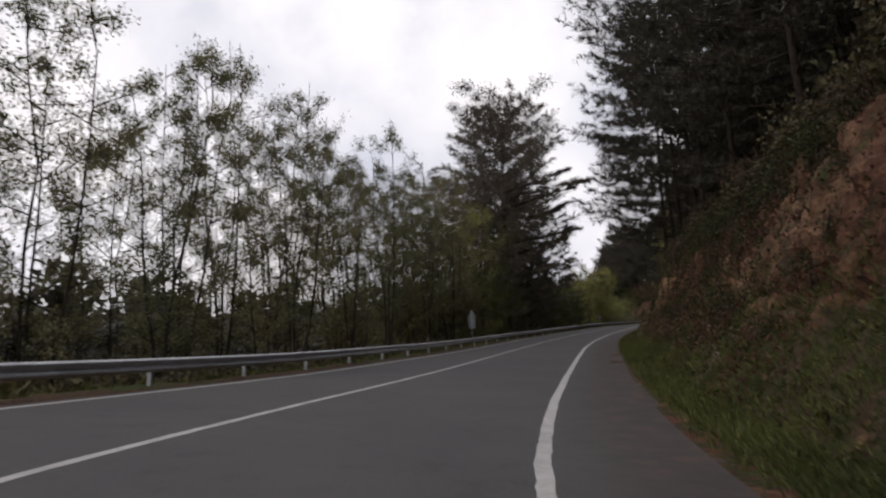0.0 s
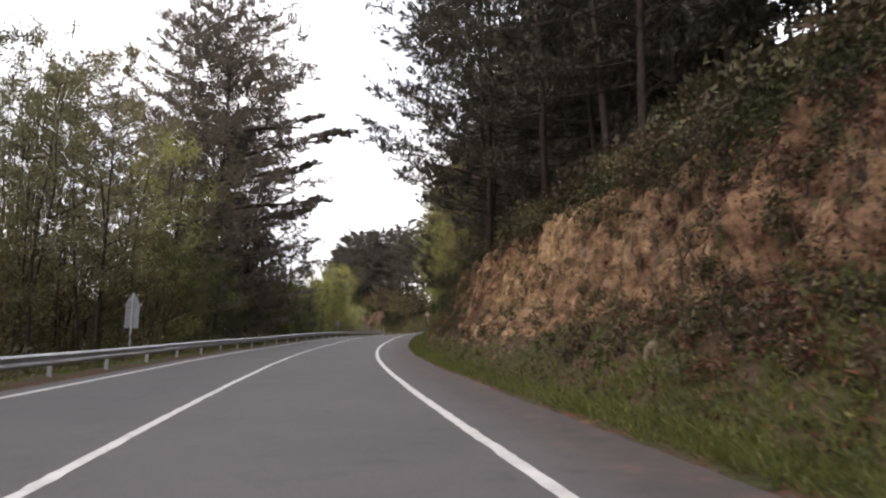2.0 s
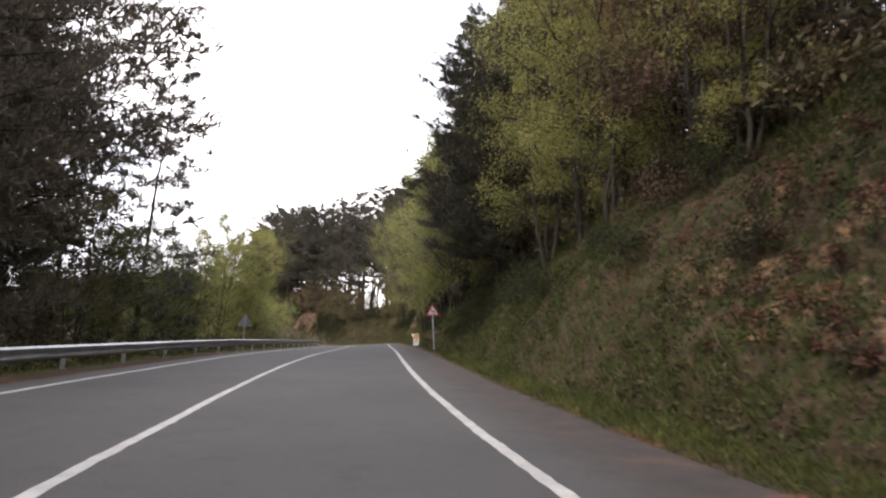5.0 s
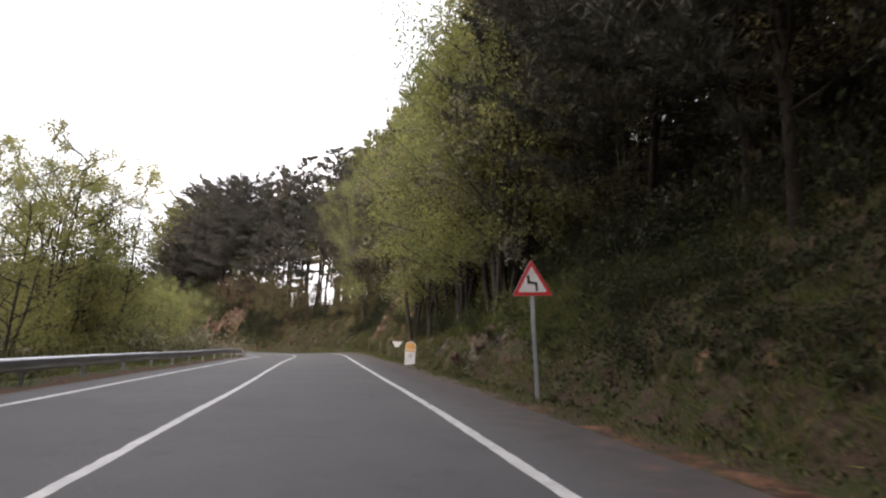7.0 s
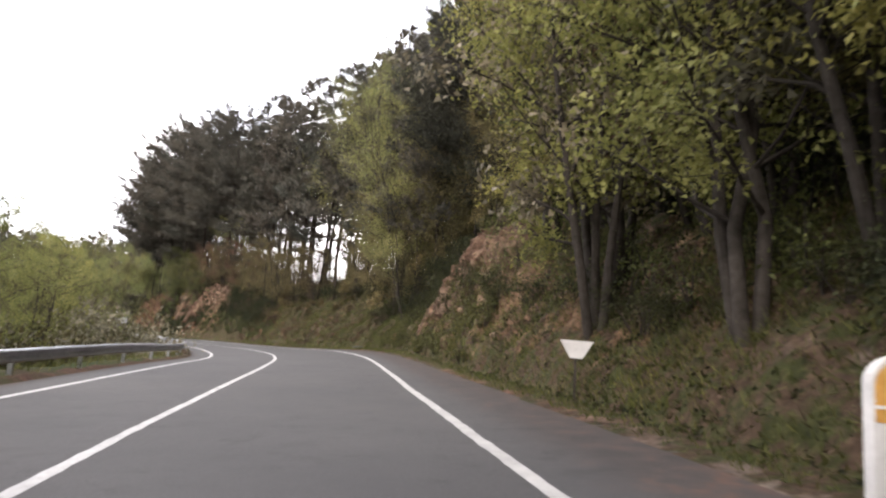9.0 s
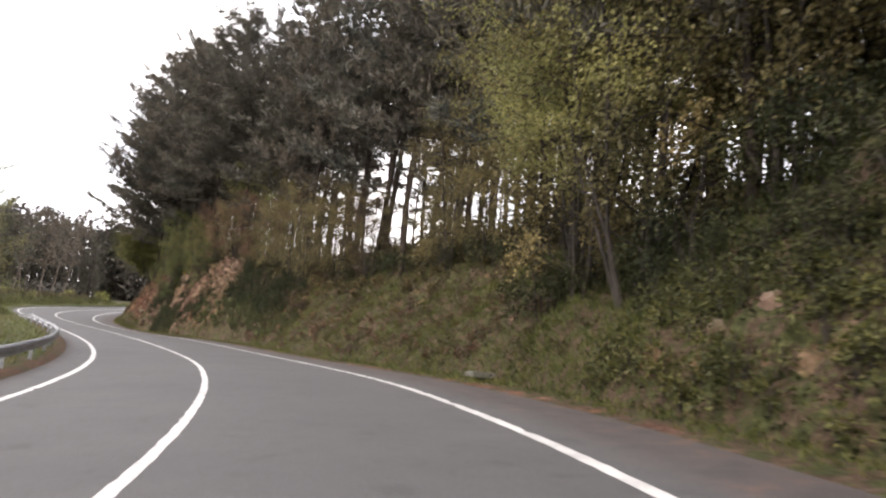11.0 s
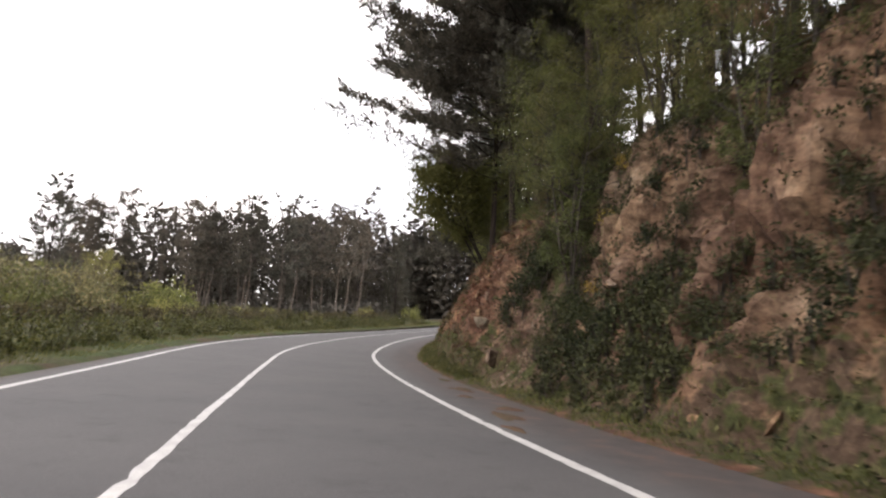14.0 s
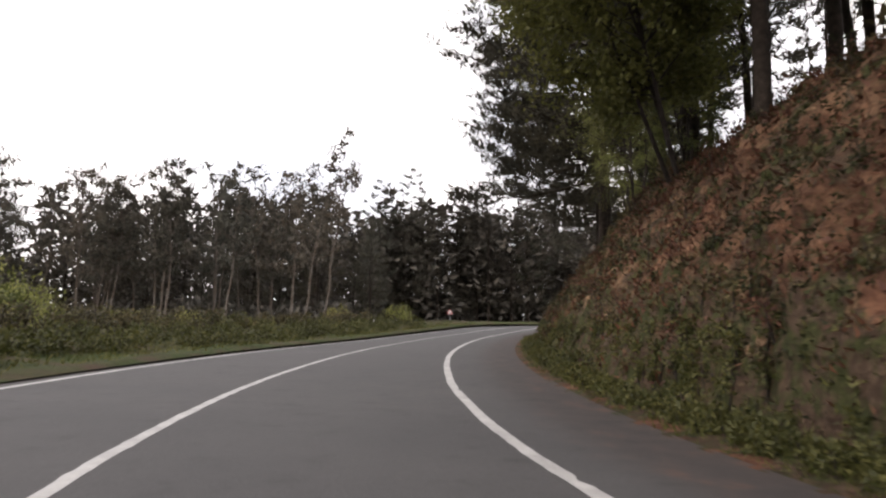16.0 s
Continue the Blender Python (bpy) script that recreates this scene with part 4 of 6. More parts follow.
kind("far_pine", *[lambda i=i: pine(140 + i, 19, 0.08, 3.3, L_PINE if i % 2 else L_PINE_GLARE, "dark conifer in the wood beyond the bend", limbs=64, tufts=7, needles=11, size=0.44, stubs=False) for i in range(3)])
kind("back_pine", *[lambda i=i: pine(130 + i, 21, 0.48, 3.8, L_PINE, "pine with a bare trunk deep in the wood", limbs=34, tufts=6, needles=7, size=0.58) for i in range(3)])
kind("eucalyptus", *[lambda i=i: eucalyptus(160 + i, 20, "slender eucalyptus with pale trunk and airy crown", bare=0.36, clumps=22, per=85, size=0.42) for i in range(4)])
kind("old_tree", *[lambda i=i: eucalyptus(180 + i, 37, "very tall dark eucalyptus with a ragged crown beside the road", bare=0.12, clumps=100, per=480, size=0.34, reach=8.6, clump=1.9, roundness=0.28) for i in range(1)])
kind("big_pine", *[lambda i=i: pine(185 + i, 34, 0.10, 9.6, L_PINE_OLD, "very tall old pine with ragged spreading limbs", limbs=100, tufts=16, needles=13, size=0.36, taper=0.42) for i in range(2)])
LIMBED = along(117.5, 13.4)
LIMBED[2] = plan(LIMBED[0], LIMBED[1])
kind("limbed_pine", lambda: pine(188, 34, 0.14, 10.2, L_PINE_OLD, "very tall dark pine with long limbs reaching over the road", limbs=165, tufts=30, needles=16, size=0.34, taper=0.27, vary=(0.6, 1.15), long_limbs=[along(ls, ln, lh) - LIMBED for ls, ln, lh in ((118, 0.3, 19.0), (119, 4.2, 11.8), (121, 4.6, 20.6), (123, 5.0, 13.4), (120, 3.6, 16.4))]))
kind("sapling", *[lambda i=i: broadleaf(200 + i, 22, 2.3, L_GREY, "thin young tree coming into pale leaf beyond the rail", stems=3, boughs=16, twigs=6, per=34, size=0.15, low=0.22, name="young_tree", lean=0.07, thin=0.55) for i in range(4)])
kind("spring_tree", *[lambda i=i: broadleaf(220 + i, 13, 3.3, L_SPRING, "broad-leaved tree in fresh yellow-green leaf", stems=3, boughs=13, twigs=6, per=60, size=0.115, low=0.10) for i in range(3)])
kind("green_tree", *[lambda i=i: broadleaf(240 + i, 13, 3.4, L_GREEN, "broad-leaved tree in green spring leaf", stems=3, boughs=13, twigs=6, per=52, size=0.125, low=0.10) for i in range(3)])
kind("willow", *[lambda i=i: broadleaf(230 + i, 16, 3.8, L_WILLOW, "pale yellow-green willow with many leaning stems", thin=0.7, stems=7, boughs=10, twigs=6, per=86, size=0.088, low=0.20, lean=0.26) for i in range(1)])
kind("leaning_tree", lambda: broadleaf(247, 5.4, 2.7, L_GREEN, "small green broad-leaved tree reaching out from the bank", stems=3, boughs=15, twigs=9, per=60, size=0.14, low=0.34, lean=0.10, thin=1.2, sway=tuple((along(277.5, -6.4) - along(281.5, -9.3))[:2])))
kind("bare_tree", *[lambda i=i: broadleaf(260 + i, 9, 2.4, L_BROWN, "brown shrubby tree with dead leaves and twigs", stems=4, boughs=9, twigs=6, per=22, size=0.11, low=0.10) for i in range(2)])
kind("russet_tree", lambda: broadleaf(262, 10, 2.6, L_RUSSET_TREE, "young tree in pinkish-brown opening leaf", stems=4, boughs=11, twigs=7, per=34, size=0.12, low=0.12))
kind("olive_tree", *[lambda i=i: broadleaf(265 + i, 10, 2.8, L_OLIVE, "dull olive-brown tree leaning from the bank", stems=4, boughs=10, twigs=6, per=36, size=0.12, low=0.10) for i in range(2)])
kind("blossom_tree", lambda: broadleaf(270, 12, 2.8, L_BLOSSOM, "tree in pale blossom on the bank", stems=3, boughs=13, twigs=6, per=20, size=0.18, low=0.2))
kind("brown_brush", *[lambda i=i: bush(310 + i, 1.3, 1.3, L_BROWN if i == 1 else L_BRUSH, "dull brown bracken and brambles", 1300, 0.12, upright=0.4) for i in range(3)])
kind("green_bush", *[lambda i=i: bush(320 + i, 1.7, 1.9, L_GREEN, "leafy green bush on the verge", 1400, 0.15) for i in range(3)])
kind("spring_bush", *[lambda i=i: bush(330 + i, 1.7, 2.1, L_SPRING, "bush in bright yellow-green leaf", 1400, 0.15) for i in range(2)])
kind("ivy_bush", *[lambda i=i: bush(340 + i, 1.2, 1.4, L_IVY, "dark ivy and bramble clump on the bank", 1500, 0.105) for i in range(3)])
kind("pale_bush", *[lambda i=i: bush(350 + i, 2.4, 3.6, L_GREY, "tall pale green willow bush", 1400, 0.21, lumps=13) for i in range(2)])
kind("beige_bush", lambda: bush(360, 2.2, 3.0, L_BLOSSOM, "rounded bush in beige blossom beside the road", 1400, 0.18, lumps=12))
kind("gorse", *[lambda i=i: bush(365 + i, 0.7, 0.9, L_GORSE, "small yellow-flowering gorse on the bank", 400, 0.09) for i in range(2)])


def thicket(name, spots, leaf, label, per=140, size=0.25, stems=3, upright=0.1):
    """Undergrowth too dense to tell apart: low bushes at many places, as one mass."""
    rng = np.random.RandomState(len(spots) + 9)
    tb, leaves = Tubes(), []
    for x, y, z, r in spots:
        for k in range(stems):
            a, o = rng.uniform(0, 6.28), r * rng.uniform(0.1, 0.6)
            tb.add([(x, y, z - 0.2), (x + o * math.cos(a), y + o * math.sin(a), z + r * rng.uniform(0.6, 1.3))], [0.025, 0.008], 3)
        for k in range(4):
            a, o = rng.uniform(0, 6.28), r * rng.uniform(0, 0.6)
            n = per // 4
            d = unit(rng.normal(0, 1, (n, 3)))
            c = np.array([x + o * math.cos(a), y + o * math.sin(a), z + r * rng.uniform(0.3, 0.8)]) + d * r * rng.uniform(0.2, 0.75, (n, 1))
            c[:, 2] = np.maximum(c[:, 2], z - 0.1)
            leaves.append(leaf_blades(rng, c, d + np.array([0, 0, upright]), size, size * 0.6, 0.6, d * 0.7 + np.array([0, 0, 0.6])))
    root = tagged(new(name), label, "undergrowth", kind="stuff")
    part("stem", tb.mesh("stem"), M_BARK_GREY, root)
    part("foliage", mesh_of("foliage", np.concatenate([a for a, b in leaves]), np.arange(sum(len(a) for a, b in leaves)).reshape(-1, 3)), leaf, root)


pr = random.Random(11)


def row_of(key, s0, s1, step, n0, n1, lo, hi, jitter=0.45):
    s = s0
    while s < s1:
        plant_sn(key, s + pr.uniform(-jitter, jitter) * step, pr.uniform(n0, n1), pr.uniform(lo, hi), rng=pr)
        s += step


def stand(key, *spots):
    for i, (s, n, scale) in enumerate(spots):
        plant_sn(key, s, n, scale, rng=pr, which=i % len(KINDS[key]))


def low_spots(s0, s1, step, n0, n1, lo, hi):
    out, s = [], s0
    while s < s1:
        n = pr.uniform(n0, n1)
        ss = s + pr.uniform(-0.5, 0.5) * step
        p = along(ss, n)
        z = float(on_bank(np.array([ss]), np.array([SHOULDER_N - n]))[0][2]) if SHOULDER_N - 10.5 < n < SHOULDER_N else plan(p[0], p[1]) + 0.3
        out.append((float(p[0]), float(p[1]), z, pr.uniform(lo, hi)))
        s += step
    return out


# left of the road: thin young wood beyond the rail, then taller trees
row_of("sapling", 40, 98, 4.4, 9.5, 14.5, 0.76, 1.0)
row_of("sapling", 44, 112, 5.6, 15.0, 26.0, 0.92, 1.12)
row_of("olive_tree", 44, 76, 9.0, 12.0, 20.0, 0.5, 0.75)
row_of("olive_tree", 88, 104, 5.0, 10.0, 14.0, 0.75, 1.0)
row_of("olive_tree", 84, 112, 4.5, 12.0, 20.0, 0.7, 1.0)
stand("sapling", (83, 16.0, 1.0), (88, 14.0, 0.9), (95, 15.5, 0.95))
stand("green_tree", (111, 10.2, 0.7), (131, 10.4, 0.75), (100.5, 10.6, 0.85), (107, 11.0, 0.8))
stand("spring_tree", (104, 13.4, 1.38), (167.5, 12.8, 1.25), (160, 11.2, 0.85), (169.5, 11.4, 0.9))
thicket("undergrowth", low_spots(32, 150, 0.6, 9.0, 16.0, 1.0, 1.8), L_BRUSH, "dull undergrowth in the young wood", 130, 0.22)
stand("old_tree", (127, 17.0, 1.0), (137, 21.0, 0.85))
stand("big_pine", (126, 12.8, 0.74), (135, 15.0, 0.78), (110, 13.5, 0.74), (105.0, 17.5, 0.80))
plant_sn("limbed_pine", 117.5, 13.4, 1.0, rng=pr, turn=0)
row_of("far_pine", 112, 144, 3.4, 10.0, 20.0, 0.75, 1.05)
row_of("green_tree", 136, 150, 4.0, 11.0, 14.0, 0.55, 0.75)
stand("green_tree", (145, 12.0, 0.8), (150.5, 12.6, 0.75), (156, 13.6, 0.7), (148, 10.2, 0.55), (174.5, 12.4, 0.9))
stand("spring_tree", (172, 10.9, 1.0), (163.5, 14.6, 1.1), (170.5, 12.8, 1.0))
row_of("green_tree", 172, 200, 4.4, 11.0, 16.0, 0.55, 0.75)
row_of("spring_tree", 170, 196, 5.0, 9.5, 12.0, 0.45, 0.6)
stand("willow", (208, 8.8, 0.50), (215, 9.4, 0.56), (223, 9.6, 0.5))
row_of("green_bush", 146, 198, 3.2, 7.6, 10.0, 0.9, 1.5)
row_of("pale_bush", 168, 184, 4.0, 8.2, 10.0, 0.8, 1.1)
stand("beige_bush", (193.5, 7.6, 1.5), (189.5, 7.2, 0.9), (197.5, 7.4, 1.0))
row_of("pale_bush", 198, 226, 3.6, 7.8, 11.0, 0.6, 0.9)
row_of("green_tree", 198, 218, 4.5, 10.0, 15.0, 0.5, 0.75)
thicket("undergrowth", low_spots(34, 205, 0.55, 6.6, 11.0, 0.9, 1.7), L_BRUSH, "dull brown-green undergrowth behind the guard rail")
thicket("undergrowth", low_spots(34, 150, 0.9, 10.0, 24.0, 1.2, 2.2), L_BROWN, "brown leafless undergrowth among the young trees", 170, 0.25)

# right of the road: pine slope over the cutting
stand("edge_pine", (90, -9.6, 1.0), (96, -10.6, 1.05), (82, -10.8, 0.95), (103, -11.6, 1.0), (74, -11.6, 0.9), (64, -12.2, 0.9), (54, -12.6, 0.9))
row_of("pine", 34, 104, 4.4, -19.0, -13.5, 0.85, 1.1)
row_of("far_pine", 28, 120, 3.6, -28.0, -19.0, 1.0, 1.2)
row_of("brown_brush", 36, 122, 2.2, -11.6, -9.6, 0.8, 1.3)
row_of("ivy_bush", 98, 128, 2.6, -10.0, -8.0, 0.5, 1.0)
stand("spring_tree", (112.5, -10.2, 0.6), (119.5, -9.8, 0.8), (123, -10.0, 0.95), (127, -9.8, 0.95))
stand("bare_tree", (112, -12.0, 1.0), (108, -12.0, 1.0))
stand("russet_tree", (115.5, -10.8, 1.0), (118.5, -11.6, 1.15))
row_of("spring_tree", 156, 181, 4.4, -10.0, -8.9, 1.1, 1.3)
stand("edge_pine", (139, -13.6, 0.9), (148, -15.0, 0.95), (154, -14.6, 0.9))
stand("pine", (142.5, -14.5, 1.15), (149, -15.5, 1.15), (155.5, -14.5, 1.15), (136, -13.0, 1.1))
stand("bare_tree", (139, -12.4, 1.1))
stand("edge_pine", (135.0, -15.0, 0.95), (130, -15.4, 0.95))
stand("spring_tree", (157, -9.2, 1.15), (154.5, -9.8, 1.2))
row_of("green_tree", 157, 172, 4.0, -14.0, -11.5, 1.2, 1.45)
row_of("olive_tree", 157, 180, 4.0, -11.0, -9.2, 1.0, 1.3)
stand("russet_tree", (161.5, -9.8, 1.1), (171, -10.0, 1.1))
stand("bend_pine", (131.5, -14.2, 0.78), (136.5, -13.4, 0.85))
stand("spring_tree", (155.5, -9.8, 1.3), (158.0, -10.2, 1.4))
stand("bend_pine", (141.0, -10.4, 0.8), (146.0, -10.6, 0.85), (138.5, -9.6, 0.75))
stand("edge_pine", (151, -12.6, 0.9), (155.5, -13.2, 0.9))
stand("green_tree", (177, -10.4, 1.35))
stand("spring_tree", (177.5, -9.6, 1.25))
stand("pine", (194, -11.5, 1.15), (199, -10.6, 1.15), (203, -11.6, 1.1), (208, -12.5, 1.15), (214, -13.0, 1.15), (219, -12.4, 1.25), (224, -11.6, 1.3), (229, -12.0, 1.3), (234, -11.6, 1.25), (240, -12.0, 1.2), (197, -9.8, 0.9))
row_of("olive_tree", 126, 198, 5.5, -12.0, -9.8, 0.8, 1.1)
stand("eucalyptus", (112, -16.0, 0.95), (118, -14.5, 1.0), (124, -15.5, 1.05), (129, -17.0, 1.0), (108, -17.0, 0.9), (134, -16.0, 0.95))
row_of("pine", 108, 200, 6.0, -22.0, -14.0, 0.95, 1.25)
row_of("far_pine", 100, 200, 5.0, -34.0, -22.0, 1.0, 1.25)
row_of("far_pine", 174, 202, 2.2, -21.0, -15.0, 0.95, 1.2)
stand("spring_tree", (172, -8.2, 1.2), (166, -8.0, 1.15), (160, -8.4, 1.1))
thicket("undergrowth", low_spots(136, 187, 0.22, -11.4, -9.8, 0.7, 1.3), L_IVY, "dark bushes crowding the top of the bank", 170, 0.12)
thicket("undergrowth", low_spots(148, 187, 0.5, -9.8, -8.0, 0.5, 1.0), L_GREEN, "fresh green bushes hanging over the bank", 170, 0.11)
stand("blossom_tree", (164.5, -9.0, 1.15), (180, -10.2, 0.95), (171.0, -7.7, 1.15), (154.0, -8.6, 1.0))
row_of("ivy_bush", 128, 200, 2.6, -9.2, -7.7, 0.4, 0.9)
thicket("undergrowth", low_spots(34, 204, 0.5, -16.0, -10.2, 0.7, 1.4), L_BRUSH, "dull brush on the slope above the cutting")
thicket("undergrowth", low_spots(34, 204, 0.8, -15.0, -10.2, 0.6, 1.2), L_BROWN, "dead brown brush on the slope above the cutting", 170)

# the low wooded crest along the left-hand bend
stand("willow", (199.5, -8.9, 1.15), (203, -9.8, 1.2))
stand("pine", (206.5, -13.2, 1.1))
thicket("undergrowth", low_spots(203, 232, 0.2, -15.0, -12.4, 1.0, 1.8), L_BRUSH, "dark tall brush under the roadside pines", 170, 0.17)
stand("bend_pine", (193.5, -12.2, 0.8))
stand("pine", (187.5, -14.0, 1.2), (191, -14.8, 1.2), (194.5, -15.2, 1.25))
stand("olive_tree", (188.0, -11.6, 0.8), (190, -10.8, 0.9), (193.5, -11.0, 1.05), (196.5, -11.4, 1.15), (199.5, -12.4, 1.2), (196, -13.0, 1.3))
thicket("undergrowth", low_spots(206, 234, 0.25, -14.5, -11.8, 0.7, 1.3), L_BRUSH, "olive undergrowth between the pine trunks", 150, 0.2)
thicket("undergrowth", low_spots(138, 188, 0.3, -13.0, -10.0, 0.7, 1.3), L_IVY, "dark leafy undergrowth beneath the overhanging trees", 170, 0.17)
stand("pine", (189, -13.5, 1.2), (193, -13.0, 1.2), (198, -13.5, 1.25), (209, -15.0, 1.2), (215.5, -15.5, 1.2), (221, -15.5, 1.2))
stand("pine", (209.5, -12.4, 1.15), (213, -14.4, 1.2))
row_of("ivy_bush", 190, 204, 1.5, -10.0, -8.2, 0.8, 1.3)
thicket("weeds", low_spots(181, 198, 0.06, -8.5, -6.8, 0.24, 0.50), L_WEED, "green brambles and nettles below the rock face", 130, 0.09)
row_of("olive_tree", 212, 236, 4.0, -13.5, -11.5, 0.5, 0.7)
stand("tall_pine", (211, -13.5, 1.1), (214.5, -12.0, 1.15), (218, -13.4, 1.1), (221.5, -12.2, 1.15), (226, -13.2, 1.1))
row_of("ivy_bush", 209, 228, 1.8, -13.4, -11.2, 0.8, 1.3)
stand("olive_tree", (199, -9.3, 1.1), (202, -9.0, 1.0), (205, -12.0, 1.2), (197, -10.5, 1.2), (209, -12.5, 1.2), (215, -11.5, 0.9))
stand("olive_tree", (227, -10.8, 0.7), (230.5, -10.0, 0.7), (234, -10.4, 0.75), (238, -10.4, 0.65))
stand("bare_tree", (224, -11.2, 0.7), (232, -11.4, 0.8), (243, -10.6, 0.7))
row_of("tall_pine", 205, 240, 3.0, -16.0, -11.5, 0.85, 1.05)
row_of("back_pine", 203, 276, 4.4, -30.0, -17.0, 0.9, 1.1)
stand("road_pine", (248, -11.0, 1.0), (255, -10.8, 1.05), (262, -10.6, 1.08), (268, -10.4, 1.08), (273, -10.2, 1.0))
stand("bend_pine", (297, -9.8, 0.95), (304, -9.6, 0.9))
stand("edge_pine", (312, -9.6, 0.8), (320, -9.6, 0.8))
row_of("tall_pine", 232, 272, 3.0, -17.0, -11.5, 0.95, 1.15)
stand("olive_tree", (236, -10.2, 0.5), (241, -10.4, 0.5), (246, -10.2, 0.62), (250.5, -10.2, 0.5), (255, -10.0, 0.5), (259, -9.8, 0.5), (263, -9.4, 0.5))
stand("green_tree", (250, -8.6, 0.36), (255, -9.4, 0.42), (259, -9.7, 0.55), (264, -9.8, 0.5), (283, -9.9, 0.42), (289, -9.6, 0.45))
stand("spring_tree", (286, -9.3, 0.45))
stand("green_tree", (257.8, -8.3, 0.46), (259.4, -8.8, 0.48))
row_of("ivy_bush", 257.6, 262, 0.9, -9.0, -7.9, 0.5, 0.8)
row_of("ivy_bush", 231, 241, 1.6, -10.0, -8.4, 0.6, 1.0)
row_of("ivy_bush", 244, 250, 1.8, -8.6, -7.4, 0.4, 0.8)
stand("edge_pine", (239.5, -13.0, 0.85))
stand("russet_tree", (242, -10.4, 0.6), (246.5, -10.2, 0.62), (251, -10.0, 0.6), (236, -11.0, 0.6))
stand("gorse", (256.0, -8.7, 0.7), (256.1, -9.2, 0.6), (255.8, -8.2, 0.5))
thicket("ivy_mass", low_spots(230, 241.6, 0.09, -10.4, -8.2, 0.35, 0.75), L_IVY, "dense dark ivy and brambles in the hollow of the bank", 170, 0.12)
thicket("bramble_mass", low_spots(228, 240, 0.10, -11.4, -8.8, 0.3, 0.6), L_BROWN, "brown brambles and bare roots over the hollow", 150, 0.12, 6)
thicket("weeds", low_spots(226, 246, 0.10, -8.6, -7.2, 0.2, 0.4), L_WEED, "fresh green weeds at the foot of the bank", 110, 0.09)
stand("spring_tree", (247.5, -11.6, 0.75))
plant_sn("leaning_tree", 281.5, -9.3, 1.0, rng=pr, turn=0)
stand("tall_pine", (283.5, -10.4, 1.0), (286, -10.9, 1.0), (281.2, -11.2, 1.0), (278.5, -11.6, 1.0))
stand("bend_pine", (291.5, -9.0, 1.0))
stand("limb_pine", (277.0, -9.4, 1.0))
row_of("ivy_bush", 246, 259, 1.5, -9.6, -7.2, 0.35, 0.6)
thicket("ivy_mass", low_spots(245, 255.5, 0.09, -10.0, -7.2, 0.18, 0.36), L_IVY, "ivy hanging in patches down the rock face", 80, 0.10)
thicket("ivy_mass", low_spots(250, 257.0, 0.05, -8.3, -6.7, 0.2, 0.42), L_IVY, "thick dark ivy over the foot of the rock", 100, 0.10)
thicket("ivy_mass", low_spots(260.2, 263, 0.045, -10.2, -7.6, 0.3, 0.6), L_IVY, "dark ivy filling the cleft between the rocks", 110, 0.11)
for clump_leaf, clump_name, clump_label, clump_step in ((L_IVY, "ivy_clumps", "dark ivy clumps on the earth cutting", 0.30), (L_RUSSET, "bramble_clumps", "reddish bramble clumps on the earth cutting", 0.34), (L_BRUSH, "weed_clumps", "dull weed clumps on the earth cutting", 0.26)):
    thicket(clump_name, low_spots(40, 70, clump_step, -10.2, -7.2, 0.14, 0.38) + low_spots(70, 112, clump_step * 1.6, -10.2, -7.4, 0.12, 0.34), clump_leaf, clump_label, 90, 0.075, 1)
    thicket(clump_name, low_spots(264, 300, clump_step, -10.0, -6.7, 0.14, 0.34), clump_leaf, clump_label.replace("earth", "last"), 80, 0.075, 1)
thicket("bramble_clumps", low_spots(44, 66, 0.12, -9.6, -7.3, 0.16, 0.42), L_RUSSET, "reddish brambles over the first part of the cutting", 90, 0.08, 1)
thicket("ivy_clumps", low_spots(42, 74, 0.09, -11.2, -9.2, 0.35, 0.7), L_IVY, "dark brush hanging over the lip of the cutting", 110, 0.10, 1)
thicket("ivy_clumps", low_spots(44, 66, 0.09, -10.6, -7.8, 0.2, 0.5), L_IVY, "dark ivy and brush on the upper cutting", 90, 0.09, 1)
thicket("ivy_clumps", low_spots(87, 104, 0.10, -10.4, -7.3, 0.18, 0.42), L_IVY, "dark ivy on the shaded part of the cutting", 90, 0.09, 1)
thicket("bramble_clumps", low_spots(84, 110, 0.14, -9.6, -7.3, 0.14, 0.34), L_RUSSET, "reddish brambles on the shaded part of the cutting", 80, 0.08, 1)
# Dark leaf clumps added here to stand in for deep shade under the trees.
thicket("ivy_clumps", low_spots(127, 147, 0.06, -10.6, -7.2, 0.18, 0.42), L_IVY, "dark ivy clumps standing in for shade on the bank", 90, 0.09, 1)
thicket("bramble_clumps", low_spots(204, 232, 0.20, -9.2, -6.9, 0.12, 0.30), L_RUSSET, "russet bracken on the lower slope", 70, 0.08, 1)
thicket("bracken_clumps", low_spots(200, 234, 0.16, -11.0, -7.0, 0.14, 0.34), L_BROWN, "dead brown bracken on the grassy slope", 70, 0.09, 1)
thicket("bramble_clumps", low_spots(54, 70, 0.09, -10.2, -7.4, 0.14, 0.36), L_BROWN, "dead brown brambles over the reddish earth", 80, 0.08, 2)
thicket("ivy_mass", low_spots(188.5, 198, 0.06, -10.6, -7.9, 0.25, 0.55), L_IVY, "dark ivy and brambles beside the first rock", 110, 0.10, 2)
stand("bend_pine", (190.5, -10.8, 0.8))
thicket("weeds", low_spots(262, 298, 0.05, -7.0, -6.1, 0.10, 0.24), L_WEED, "short green grass and weeds at the foot of the last cutting", 90, 0.07, 1)
thicket("ivy_mass", low_spots(252.5, 259.5, 0.10, -9.8, -7.6, 0.22, 0.48), L_IVY, "dark ivy trailing over the edge of the cleft", 100, 0.10, 1)
